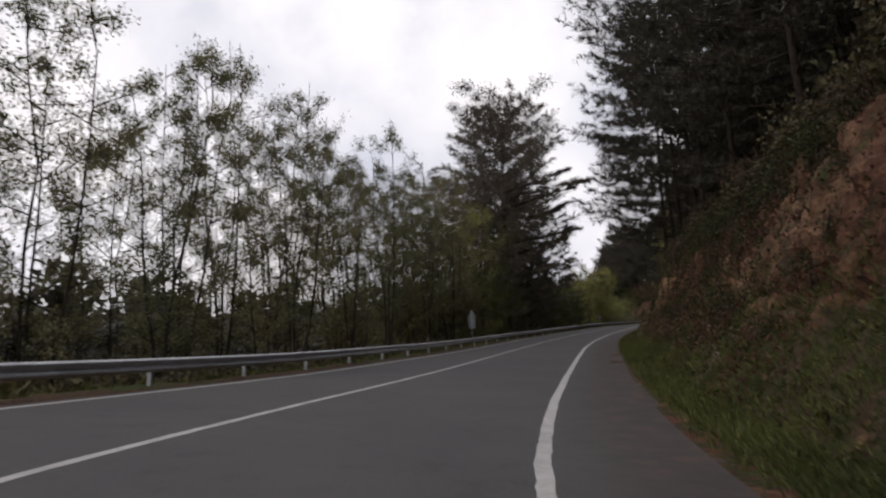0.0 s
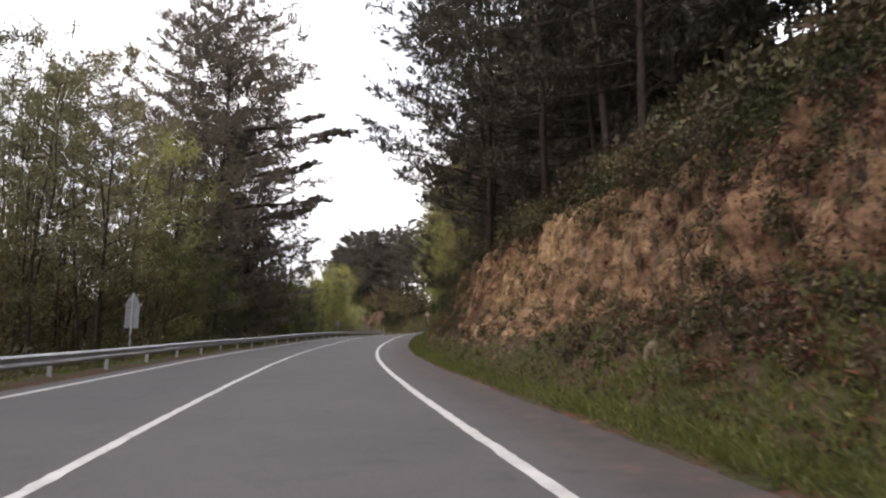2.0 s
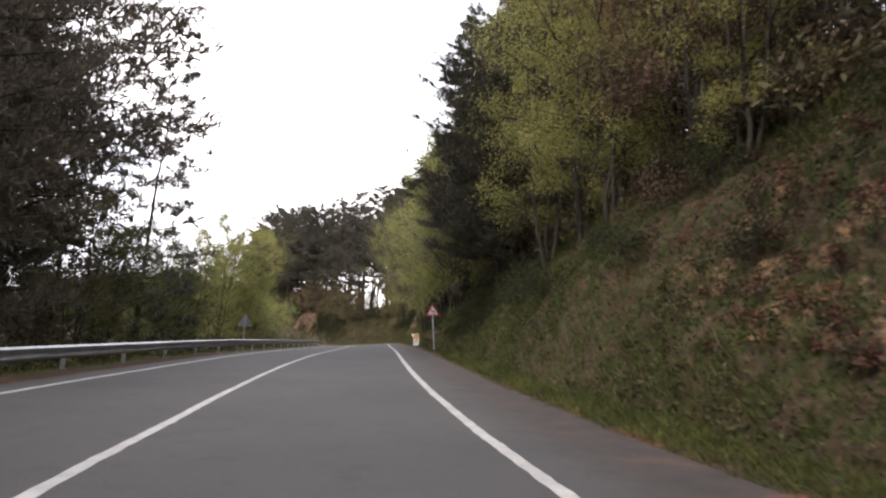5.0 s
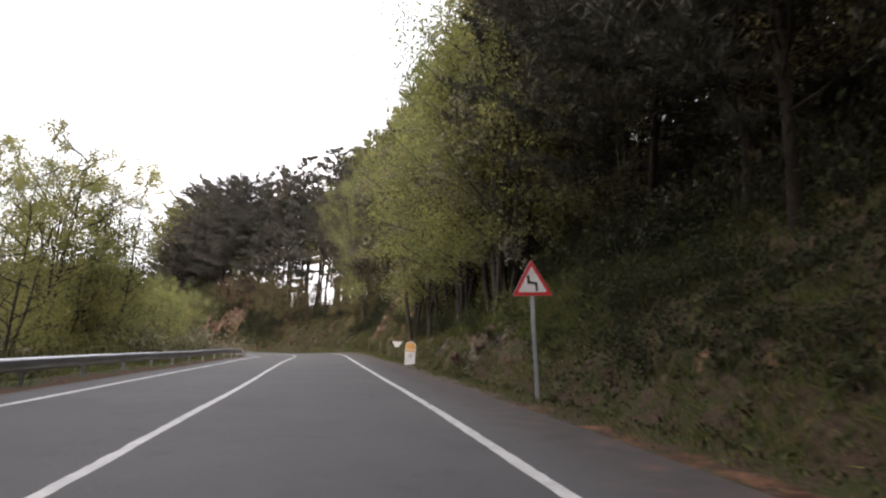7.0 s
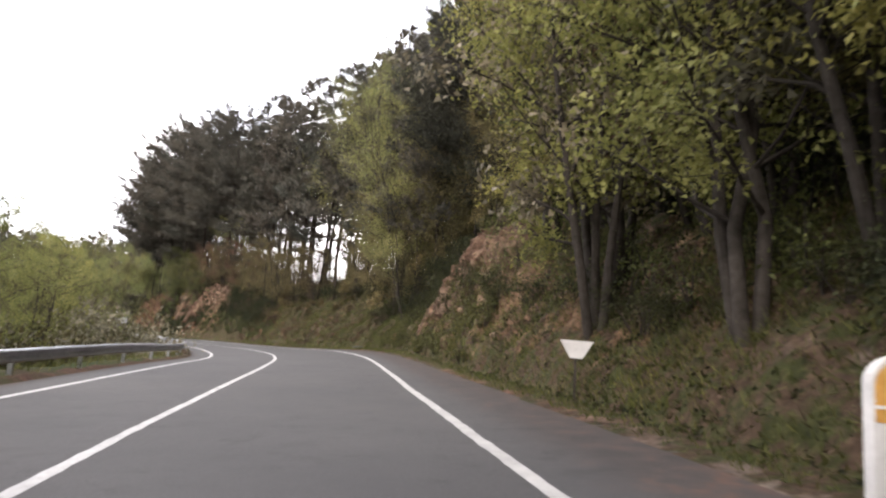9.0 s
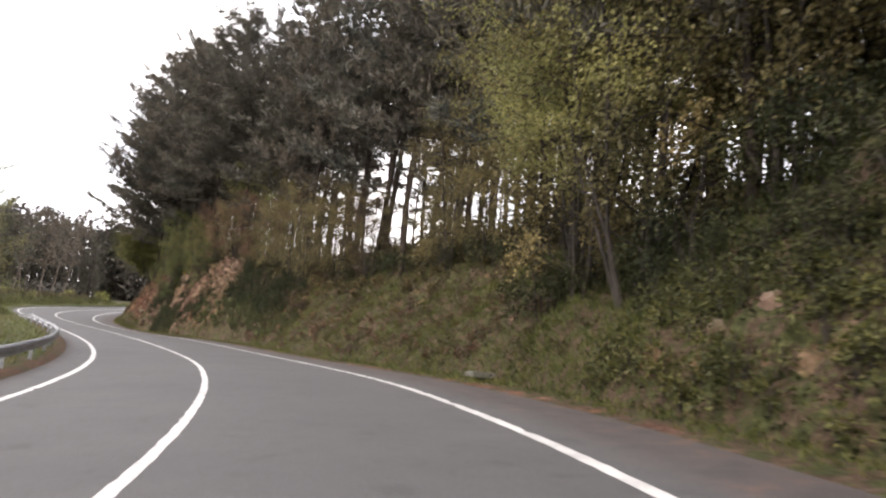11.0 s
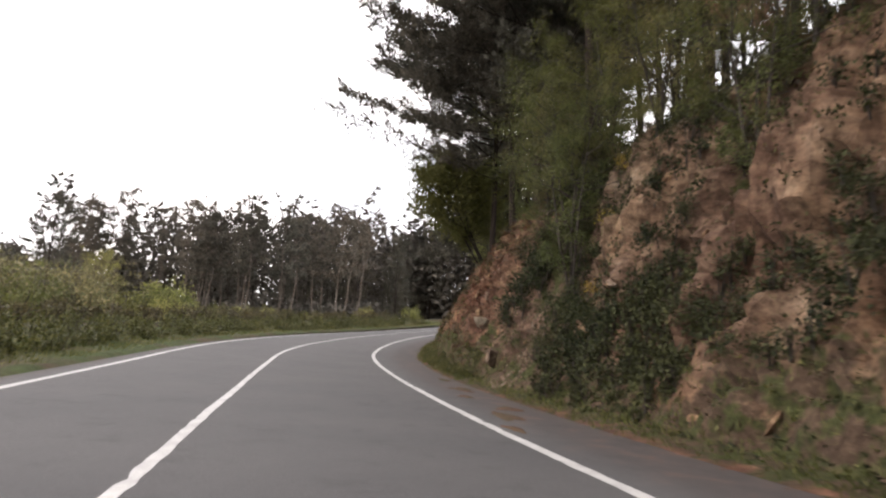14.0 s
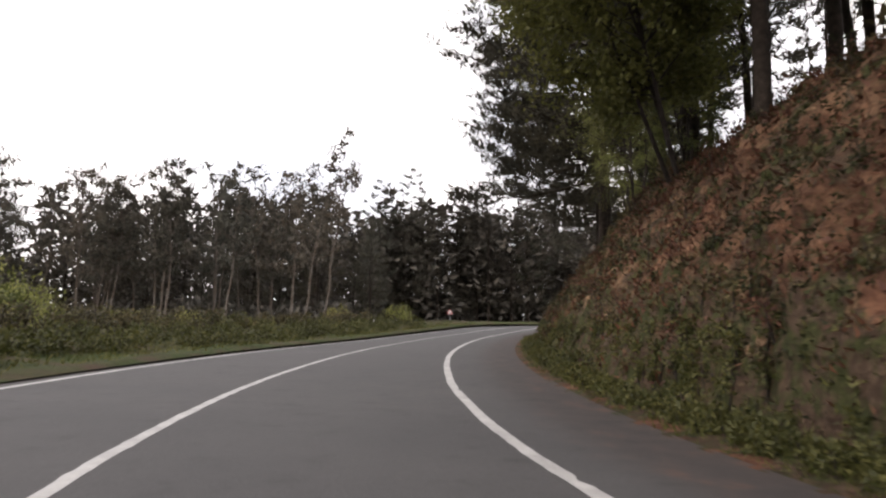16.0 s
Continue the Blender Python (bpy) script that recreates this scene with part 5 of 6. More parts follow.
row_of("tall_pine", 262, 284, 5.0, -23.0, -15.0, 0.95, 1.1)
thicket("undergrowth", low_spots(203, 325, 0.6, -13.5, -9.6, 0.25, 0.55), L_BRUSH, "low brush under the pines on the crest")
thicket("undergrowth", low_spots(226, 262, 0.5, -12.0, -10.2, 0.3, 0.7), L_BRUSH, "olive brush along the top of the rock", 150, 0.2)
row_of("tall_pine", 276, 322, 4.4, -16.0, -12.0, 0.95, 1.1)
row_of("back_pine", 276, 326, 7.5, -27.0, -18.5, 0.95, 1.15)

# meadow and the wood beyond the last bend
thicket("hedge", low_spots(250, 322, 0.24, 5.6, 9.0, 0.35, 0.75), L_WEED, "low dull green hedge of brambles along the verge", 200, 0.14)
thicket("hedge", low_spots(240, 318, 0.45, 9.0, 15.0, 0.35, 0.7), L_BRUSH, "olive bramble thicket beside the road", 180, 0.16)
thicket("hedge", low_spots(240, 314, 0.7, 14.0, 28.0, 0.4, 0.9), L_GREEN, "dull green scrub at the meadow's edge", 170, 0.20)
stand("spring_bush", (295, 20.0, 1.6), (306, 16.2, 0.8), (304, 18.5, 0.75), (318, 12.5, 0.8), (325, 10.5, 0.8), (312, 14.5, 0.6))
stand("spring_bush", (302, 25.0, 1.4), (290, 15.5, 1.0))
stand("pale_bush", (283, 16.0, 1.1), (286, 19.5, 1.25), (279, 19.5, 1.25), (274, 21.0, 1.3), (281, 23.0, 1.4))
stand("green_bush", (284, 14.0, 1.2), (293, 18.0, 1.3), (277, 16.0, 1.5), (288, 21.0, 1.6))
row_of("pale_bush", 236, 300, 7.2, 18.0, 30.0, 0.8, 1.2)
row_of("green_bush", 240, 300, 5.0, 16.0, 28.0, 1.1, 1.8)
row_of("spring_tree", 262, 296, 6.0, 22.0, 32.0, 0.35, 0.5)
row_of("green_tree", 236, 290, 6.0, 26.0, 40.0, 0.45, 0.65)
stand("pine", (287, 23.0, 0.55), (281, 26.0, 0.52))
for x, y, k in ((38, 282, 0.62), (45, 285, 0.7), (43, 290, 0.75)):
    plant("eucalyptus", x, y, k, rng=pr)
for i in range(34):
    plant("eucalyptus", pr.uniform(-6, 46), pr.uniform(300, 316), pr.uniform(0.72, 0.92), rng=pr)
for i in range(8):
    plant("eucalyptus", pr.uniform(-40, -6), pr.uniform(300, 318), pr.uniform(0.42, 0.58), rng=pr)
for i in range(20):
    plant("far_pine", pr.uniform(5, 50), pr.uniform(306, 326), pr.uniform(0.6, 0.8), rng=pr)
for i in range(44):
    plant("far_pine", pr.uniform(44, 110), pr.uniform(330, 352), pr.uniform(0.9, 1.25), rng=pr)


def far_wood(name, spots, label, n=300, size=1.35):
    """Many distant conifers as one mass of foliage on stems."""
    rng = np.random.RandomState(77)
    tb, leaves = Tubes(), []
    for x, y, h in spots:
        z = plan(x, y)
        tb.add([(x, y, z - 0.5), (x, y, z + h * 0.9)], [0.22, 0.04], 4)
        u = rng.uniform(0, 1, n) ** 0.8
        a = rng.uniform(0, 6.28, n)
        r = (0.6 + 3.6 * (1 - u)) * rng.uniform(0.35, 1.05, n)
        c = np.stack([x + np.cos(a) * r, y + np.sin(a) * r, z + h * (0.06 + 0.93 * u)], 1)
        leaves.append(leaf_blades(rng, c, np.stack([np.cos(a), np.sin(a), 0.25 + 0 * a], 1), size, size * 0.58, 0.4))
    root = tagged(new(name), label, "wood", kind="stuff")
    part("stem", tb.mesh("stem"), M_BARK_DARK, root)
    part("foliage", mesh_of("foliage", np.concatenate([a for a, b in leaves]), np.arange(sum(len(a) for a, b in leaves)).reshape(-1, 3)), L_WOOD_HAZE, root)


far_wood("far_wood", [(pr.uniform(2, 120), 330 + 50 * pr.random() ** 1.5, pr.uniform(16, 21)) for i in range(250)] + [(pr.uniform(-170, 14), 314 + 60 * pr.random() ** 1.5, pr.uniform(8.5, 12)) for i in range(240)], "distant dark conifer wood behind the meadow", 260, 1.4)
hill = []
for i in range(150):
    p = along(pr.uniform(20, 205), pr.uniform(-62, -28))
    hill.append((float(p[0]), float(p[1]), pr.uniform(15, 21)))
stand("tall_pine", (77, -11.6, 0.9))
far_wood("hill_wood", hill, "dense dark pine wood high on the slope")

shade = [(pr.uniform(-120, 48), pr.uniform(304, 322), 0.0, pr.uniform(1.4, 3.0)) for i in range(300)] + [(pr.uniform(46, 100), pr.uniform(331, 340), 0.0, pr.uniform(1.4, 3.0)) for i in range(90)]
thicket("wood_edge", [(x, y, plan(x, y) + 0.2, r) for x, y, z, r in shade], L_WOOD_HAZE, "dark undergrowth along the edge of the far wood", 100, 0.9)
vale = [along(pr.uniform(10, 130), pr.uniform(26, 60)) for i in range(170)]
far_wood("valley_wood", [(float(p[0]), float(p[1]), pr.uniform(11, 15)) for p in vale], "dull woodland down the slope beyond the young trees")

# ---- guard rail ----
RAIL_N, RAIL_END = 4.50, 254.0


def rail_dip(s):
    """The rail slopes down to its buried end."""
    return 0.50 * np.clip((s - 243.0) / 10.0, 0, 1)


def guard_rail():
    root = tagged(new("guard_rail"), "galvanised steel guard rail on short posts along the verge", "guard rail")
    s = np.arange(0.0, RAIL_END, 1.0)
    # W-shaped section: offset towards the road and height of its folds
    sec = np.array([(0.000, 0.39), (-0.012, 0.405), (-0.075, 0.435), (-0.082, 0.465), (-0.015, 0.525), (-0.008, 0.555), (-0.015, 0.585), (-0.082, 0.645), (-0.075, 0.675), (-0.012, 0.705), (0.0, 0.715)])
    back = sec[::-1] + np.array([0.006, 0.0])
    loop = np.concatenate([sec, back])
    sway = np.random.RandomState(4).normal(0, 0.012, len(s))
    pts = along(s[:, None] + 0 * loop[None, :, 0], RAIL_N - 0.05 + loop[None, :, 0] + sway[:, None], loop[None, :, 1] * 0.92 - 0.03 - rail_dip(s)[:, None])
    q = grid_quads(len(s), len(loop))
    part("rail", mesh_of("rail", pts.reshape(-1, 3), q[:, ::-1], True), M_STEEL, root)
    post_mesh = None
    for k, ps in enumerate(np.arange(1.0, RAIL_END, 4.0)):
        if post_mesh is None:
            bm = bmesh.new()
            for dx, dy, sx, sy in ((0, 0, 0.006, 0.10), (0.028, 0.047, 0.055, 0.006), (0.028, -0.047, 0.055, 0.006)):
                box_into(bm, (sx, sy, 1.05), Matrix.Translation((dx, dy, 0.05)))
            box_into(bm, (0.12, 0.08, 0.14), Matrix.Translation((0.0, 0.05, 0.48)), 0.01)
            post_mesh = bpy.data.meshes.new("post")
            bm.to_mesh(post_mesh)
            bm.free()
            post_mesh.materials.append(M_STEEL)
        p = along(ps, RAIL_N + 0.07)
        ob = part("post", post_mesh, None, root)
        ob.matrix_basis = pose(p[0], p[1], p[2] + float(left_height(ps, RAIL_N)) - float(rail_dip(ps)), 0, 0, math.degrees(heading(ps)) + 90)
    return root


guard_rail()


# ---- signs ----
def triangle_plate(side, thick, round_off, inset=0.0):
    """A standing triangular plate with rounded corners, its face towards -y, its base at z = 0."""
    bm = bmesh.new()
    h = side * math.sqrt(3) / 2
    corners = [Vector((-side / 2, 0, 0)), Vector((side / 2, 0, 0)), Vector((0, 0, h))]
    mid = Vector((0, 0, h / 3))
    corners = [mid + (c - mid) * (1 - inset) for c in corners]
    ring = []
    for i, c in enumerate(corners):
        a, b = (corners[i - 1] - c).normalized(), (corners[(i + 1) % 3] - c).normalized()
        for k in range(5):
            t = k / 4
            p, q = c + a * round_off, c + b * round_off
            ring.append(p * (1 - t) ** 2 + c * 2 * t * (1 - t) + q * t ** 2)
    front = [bm.verts.new((p.x, -thick / 2, p.z)) for p in ring]
    rear = [bm.verts.new((p.x, thick / 2, p.z)) for p in ring]
    bm.faces.new(front)
    bm.faces.new(rear[::-1])
    for i in range(len(ring)):
        j = (i + 1) % len(ring)
        bm.faces.new((front[j], front[i], rear[i], rear[j]))
    bmesh.ops.recalc_face_normals(bm, faces=bm.faces)
    return bm


def tube_post(height, width=0.08):
    bm = bmesh.new()
    box_into(bm, (width, width * 0.55, height), Matrix.Translation((0, 0.045, height / 2 - 0.25)), 0.008)
    return bm


def bend_sign(s, n, low, label, front=True, panel=False, side=0.9, lean=0.0):
    """A triangular warning sign on a post; with a panel under it, or seen from its grey back."""
    p = along(s, n)
    z = plan(*p[:2]) if n > 9 or n < SHOULDER_N - 10 else float(p[2])
    if n < SHOULDER_N:
        z = float(on_bank(np.array([float(s)]), np.array([SHOULDER_N - n]))[0][2])
    elif n > 4:
        z += float(left_height(s, n))
    root = tagged(new("warning_sign"), label, "road sign")
    root.matrix_basis = pose(p[0], p[1], z, 0, lean, math.degrees(heading(s)) + (0 if front else 180))
    h = side * math.sqrt(3) / 2
    part("post", tube_post(low + h * 0.9 + 0.25), M_STEEL, root)
    plate = part("plate", triangle_plate(side, 0.025, 0.07), M_SIGN_BACK, root)
    plate.location = (0, 0, low)
    edge = part("red_border", triangle_plate(side, 0.004, 0.07, 0.015), M_RED, plate, "red border")
    edge.location = (0, -0.0148, 0)
    field = part("white_field", triangle_plate(side, 0.004, 0.035, 0.30), M_WHITE, plate, "white field")
    field.location = (0, -0.0188, 0)
    if front:
        bm = bmesh.new()
        w = side * 0.062
        cx, cz = 0.0, side * 0.27
        k = side / 0.9
        bars = [((-0.083, 0.17), (-0.075, 0.02)), ((-0.083, 0.045), (0.085, 0.015)), ((0.085, 0.03), (0.09, -0.125))]
        for (x0, z0), (x1, z1) in bars:
            dx, dz = (x1 - x0) * k, (z1 - z0) * k
            ln = math.hypot(dx, dz)
            box_into(bm, (ln + w * 0.6, 0.004, w), Matrix.Translation((cx + (x0 + x1) / 2 * k, 0, cz + (z0 + z1) / 2 * k)) @ pose(0, 0, 0, 0, -math.degrees(math.atan2(dz, dx)), 0))
        sym = part("bend_symbol", bm, M_BLACK, plate, "black double bend symbol")
        sym.location = (0, -0.0232, 0)
    if panel:
        bm = bmesh.new()
        box_into(bm, (side * 0.78, 0.022, side * 1.25), Matrix.Translation((0, 0, low - side * 0.64)), 0.006)
        part("panel", bm, M_SIGN_BACK, root, "plain grey back of a panel")
    return root


bend_sign(142.1, -6.30, 2.18, "triangular double-bend warning sign on a leaning grey post", True, side=0.9, lean=-5.0)
bend_sign(88.2, 7.6, 3.2, "grey back of a triangular sign and panel behind the rail", False, True, side=0.8)
bend_sign(141.5, 5.2, 1.38, "grey back of a triangular sign behind the guard rail", False, side=0.9)


def kilometre_stone(s, n):
    """A rounded white stone marker with an orange head and a number."""
    root = tagged(new("kilometre_stone"), "white kilometre marker with an orange rounded head, on the grass verge", "road marker")
    z = float(on_bank(np.array([float(s)]), np.array([SHOULDER_N - n]))[0][2])
    p = along(s, n)
    root.matrix_basis = pose(p[0], p[1], z, 0, 0, math.degrees(heading(s)) - 14)
    w, low, top = 0.50, 0.58, 1.10

    def slab(z0, z1, arch, grow=0.0, thick=0.14):
        bm = bmesh.new()
        half = w / 2 + grow
        ring = [(-half, z0), (half, z0)]
        if arch:
            base = z1 - 0.22
            for k in range(11):
                a = math.pi * k / 10
                ring.append((half * math.cos(a), base + (0.22 + grow) * math.sin(a)))
        else:
            ring += [(half, z1), (-half, z1)]
        f = [bm.verts.new((x, -thick / 2, zz)) for x, zz in ring]
        r = [bm.verts.new((x, thick / 2, zz)) for x, zz in ring]
        bm.faces.new(f)
        bm.faces.new(r[::-1])
        for i in range(len(ring)):
            j = (i + 1) % len(ring)
            bm.faces.new((f[j], f[i], r[i], r[j]))
        bmesh.ops.recalc_face_normals(bm, faces=bm.faces)
        return bm

    part("stone", slab(-0.2, top, True), M_WHITE, root)
    part("orange_head", slab(low + 0.02, top - 0.02, True, -0.018, 0.15), M_ORANGE, root, "orange head")
    band = bmesh.new()
    box_into(band, (w - 0.02, 0.004, 0.025), Matrix.Translation((0, -0.0775, low + 0.13)))
    part("band", band, M_WHITE, root)
    text = bpy.data.curves.new("number", "FONT")
    text.body, text.size, text.extrude, text.align_x = "13", 0.20, 0.003, "CENTER"
    letters = new("number", text)
    letters.parent = root
    letters.matrix_basis = pose(0, -0.075, 0.34, 90, 0, 0)
    text.materials.append(M_BLACK)
    return root


kilometre_stone(161.5, -6.25)


def marker_plate(s, n):
    root = tagged(new("marker_plate"), "small white plate on a low stake beside the bank", "road marker")
    z = float(on_bank(np.array([float(s)]), np.array([SHOULDER_N - n]))[0][2])
    p = along(s, n)
    root.matrix_basis = pose(p[0], p[1], z, 0, 0, math.degrees(heading(s)) - 10) @ Matrix.Diagonal((1.35, 1.35, 1.1, 1))
    bm = bmesh.new()
    f = [bm.verts.new(c) for c in ((-0.22, -0.012, 1.0), (-0.08, -0.012, 0.72), (0.08, -0.012, 0.72), (0.22, -0.012, 1.0))]
    g = [bm.verts.new((v.co.x, 0.012, v.co.z)) for v in f]
    bm.faces.new(f)
    bm.faces.new(g[::-1])
    for i in range(4):
        bm.faces.new((f[(i + 1) % 4], f[i], g[i], g[(i + 1) % 4]))
    bmesh.ops.recalc_face_normals(bm, faces=bm.faces)
    part("plate", bm, M_WHITE, root)
    st = bmesh.new()
    box_into(st, (0.03, 0.025, 1.1), Matrix.Translation((0, 0.03, 0.4)), 0.004)
    part("stake", st, M_BARK_GREY, root, "weathered wooden stake")


marker_plate(168.5, -6.35)


def far_sign():
    """The far warning sign stands where the road leaves the view."""
    root = bend_sign(345, 6.0, 1.7, "small triangular warning sign beside the far bend", side=0.9)
    root.matrix_basis = pose(60.4, 325.1, plan(60.4, 325.1), 0, 0, -6)


far_sign()


# ---- plants that cover bank and verges ----
def cover(name, s, d, side, per, length, width, material, label, rise, spread, drop=0.0, category="plants"):
    """Tufts of blades or leaves on the right bank (side 1) or on the left verge (side -1)."""
    rng = np.random.RandomState(len(s) + len(name))
    if side > 0:
        base = on_bank(s, d)
    else:
        base = along(s, d, left_height(s, d) + 0.02)
    t = np.interp(s, HALF_STEP, LT)
    aim = np.stack([-np.cos(t) * 0.5 * side, -np.sin(t) * 0.5 * side, 0 * t + rise], 1)
    c = np.repeat(base, per, 0) + rng.normal(0, 0.07, (len(s) * per, 3)) * np.array([1, 1, 0.5]) - np.array([0, 0, drop])
    v, q = leaf_blades(rng, c, np.repeat(aim, per, 0), length, width, spread)
    ob = part(name, mesh_of(name, v, q), material)
    tagged(ob, label, category, kind="stuff")


cr = np.random.RandomState(40)


def spots(count, s0, s1, d0, d1, keep):
    s, d = cr.uniform(s0, s1, count), cr.uniform(d0, d1, count)
    m = cr.uniform(0, 1, count) < keep(s, d)
    # nothing grows up in front of the kilometre stone
    m &= ~((s > 158.6) & (s < 162.0) & (d > 0.0) & (d < 1.0) & (d0 < 3))
    return s[m], d[m]


def rocky_at(s):
    return np.interp(s, BANK_S, ROCKY)


def patchy(s, d, seed, k=1.0):
    """Patches about one to three metres across."""
    return np.clip(0.5 + 1.1 * wave(s * 11.0 * k, d * 13.0 * k, seed), 0, 1)


def ivy_at(s):
    return np.interp(s, [24, 90, 110, 122, 180, 186, 197, 226, 233, 241, 244, 253, 255, 262, 275, 330], [0.25, 0.25, 0.5, 0.8, 0.8, 0.40, 0.7, 0.5, 1.0, 0.9, 0.55, 0.6, 0.5, 0.5, 0.6, 0.5]) * np.where(np.abs(s - 258.6) < 1.0, 0.1, 1.0)


s, d = spots(26000, 24, 330, 0.02, 1.9, lambda s, d: np.clip(np.where(s < 75, 1.35, 1.15) - d * 0.5, 0, 1) * np.clip((d + 0.05 + 0.25 * wave(s * 9, d, 3)) * 4, 0, 1))
cover("grass", s, d, 1, 4, 0.14, 0.018, L_GRASS, "short green grass along the foot of the bank", 1.0, 0.5)
s, d = spots(16000, 24, 66, 0.1, 2.8, lambda s, d: np.clip(1.3 - d * 0.35, 0, 1))
cover("grass", s, d, 1, 4, 0.18, 0.02, L_GRASS, "thick green grass on the lower bank", 0.8, 0.5)
s, d = spots(15000, 60, 132, 0.05, 1.5, lambda s, d: np.clip(1.5 - d * 0.8, 0, 1))
cover("grass", s, d, 1, 4, 0.15, 0.018, L_GRASS, "green grass band along the foot of the cutting", 1.0, 0.5)
s, d = spots(17000, 102, 130, 0.6, 5.4, lambda s, d: np.clip(patchy(s, d, 57) * 1.2 + 0.2, 0, 1) * np.clip((s - 101) / 6, 0, 1))
cover("grass", s, d, 1, 4, 0.20, 0.020, L_GRASS, "grey-green grass over the smooth bank", 0.8, 0.5)
s, d = spots(11000, 143, 160, 1.9, 5.4, lambda s, d: np.clip(patchy(s, d, 53) * 1.4, 0, 1))
cover("grass", s, d, 1, 4, 0.30, 0.022, L_GRASS, "long fresh grass over the rock outcrop", 0.8, 0.45)
s, d = spots(14000, 24, 330, 4.4, 7.5, lambda s, d: np.clip((d - 4.3) * 2, 0.1, 1))
cover("grass", s, d, -1, 3, 0.22, 0.026, L_GRASS, "rough grass on the verge under the guard rail", 1.0, 0.45)
s, d = spots(26000, 194, 232, 0.8, 8.0, lambda s, d: patchy(s, d, 9) * 0.8 + 0.2)
cover("grass", s, d, 1, 3, 0.26, 0.028, L_GRASS, "long grass on the gentle slope", 0.9, 0.5)
s, d = spots(28000, 124, 188, 0.9, 6.0, lambda s, d: np.clip(patchy(s, d, 19) * 1.2 + 0.25, 0, 1) * (1 - 0.8 * rock_at(s, d)))
cover("grass", s, d, 1, 4, 0.26, 0.020, L_GRASS, "long green grass hanging over the bank", 0.7, 0.5)
s, d = spots(115000, 24, 330, 0.6, 6.5, lambda s, d: np.clip(patchy(s, d, 14) ** 1.5 * ivy_at(s) * 1.3 + np.clip(1.6 - d, 0, 1) * 0.35, 0, 1) * np.clip(1.25 - 0.35 * rocky_at(s), 0, 1) * np.where((s > 100) | (d < 3.2), 1.0, 0.5))
cover("ivy", s, d, 1, 3, 0.085, 0.07, L_IVY, "dark ivy and moss creeping over the bank", 0.35, 0.7)
s, d = spots(46000, 24, 330, 0.9, 7.5, lambda s, d: patchy(s, d, 25) ** 1.4 * np.where((s > 124) & (s < 186), 0.35, np.where((s > 70) & (s < 98), 0.45, 1.0)) * (0.30 + 0.5 * np.clip(d / 4, 0, 1)))
cover("dead_bracken", s, d, 1, 2, 0.19, 0.045, L_BROWN, "dead brown bracken on the bank", 0.5, 0.7)
s, d = spots(30000, 24, 100, 0.9, 6.0, lambda s, d: patchy(s, d, 27) ** 1.3 * np.interp(s, [24, 58, 70, 100], [1.0, 0.9, 0.2, 0.15]))
s2, d2 = spots(24000, 264, 312, 0.9, 6.0, lambda s, d: np.clip(patchy(s, d, 29) * 1.2 + 0.1, 0, 1) * np.clip(0.35 + d * 0.3, 0, 1))
s, d = np.concatenate([s, s2]), np.concatenate([d, d2])
cover("russet_bracken", s, d, 1, 2, 0.16, 0.06, L_RUSSET, "reddish-brown brambles and bracken on the bank", 0.5, 0.7)
s, d = spots(80000, 24, 330, 0.6, 5.5, lambda s, d: patchy(s, d, 31) ** 1.4 * np.clip(1.0 - 0.14 * d, 0.2, 1) * 0.7 + np.where((s < 72) & (d < 2.4), 0.7, 0.0))
cover("fern", s, d, 1, 3, 0.10, 0.045, L_WEED, "green weeds and ferns on the bank", 0.5, 0.7)
s, d = spots(120000, 40, 300, 1.0, 5.4, lambda s, d: np.clip(patchy(s, d, 37) ** 1.2 * 0.8, 0, 1) * np.where((s < 112) | (s > 226), np.where((s > 70) & (s < 98), 0.45, 1.0), 0.0))
cover("dry_tufts", s, d, 1, 3, 0.075, 0.05, L_BRUSH, "small dull plants and moss on the rock", 0.3, 0.8)
s, d = spots(22000, 24, 330, 3.6, 10.5, lambda s, d: np.clip((d - 3.4) / 2, 0, 1) * 0.9)
cover("brush_cover", s, d, 1, 3, 0.28, 0.06, L_BRUSH, "low dull brush over the top of the cutting", 0.8, 0.5)
s, d = spots(9000, 24, 330, 2.6, 5.6, lambda s, d: np.exp(-((d - 0.9 - np.interp(s, BANK_S, CUT_RUN)) / 0.5) ** 2))
cover("overhang", s, d, 1, 5, 0.34, 0.035, L_BRUSH, "grass and roots hanging over the lip of the cutting", -0.25, 0.7)


# ---- stones of the bank ----
def stone_mesh(seed):
    rng = np.random.RandomState(seed)
    bm = bmesh.new()
    bmesh.ops.create_icosphere(bm, subdivisions=1, radius=0.5)
    squash = rng.uniform(0.55, 1.1, 3)
    for v in bm.verts:
        v.co = Vector([c * k for c, k in zip(v.co, squash)]) * rng.uniform(0.78, 1.15)
    bmesh.ops.recalc_face_normals(bm, faces=bm.faces)
    me = bpy.data.meshes.new("stone")
    bm.to_mesh(me)
    bm.free()
    me.materials.append(M_STONE)
    return me


STONES = [stone_mesh(500 + i) for i in range(8)]


def lay_stone(s, d, size, sunk=0.25):
    p = on_bank(np.array([float(s)]), np.array([float(d)]))[0]
    ob = part("stone", STONES[pr.randrange(8)], None, bank)
    ob.matrix_basis = pose(p[0], p[1], p[2] - size * sunk + size * 0.1, pr.uniform(0, 360), pr.uniform(0, 360), pr.uniform(0, 360)) @ Matrix.Diagonal((size, size * pr.uniform(0.7, 1.3), size * pr.uniform(0.6, 1.1), 1))


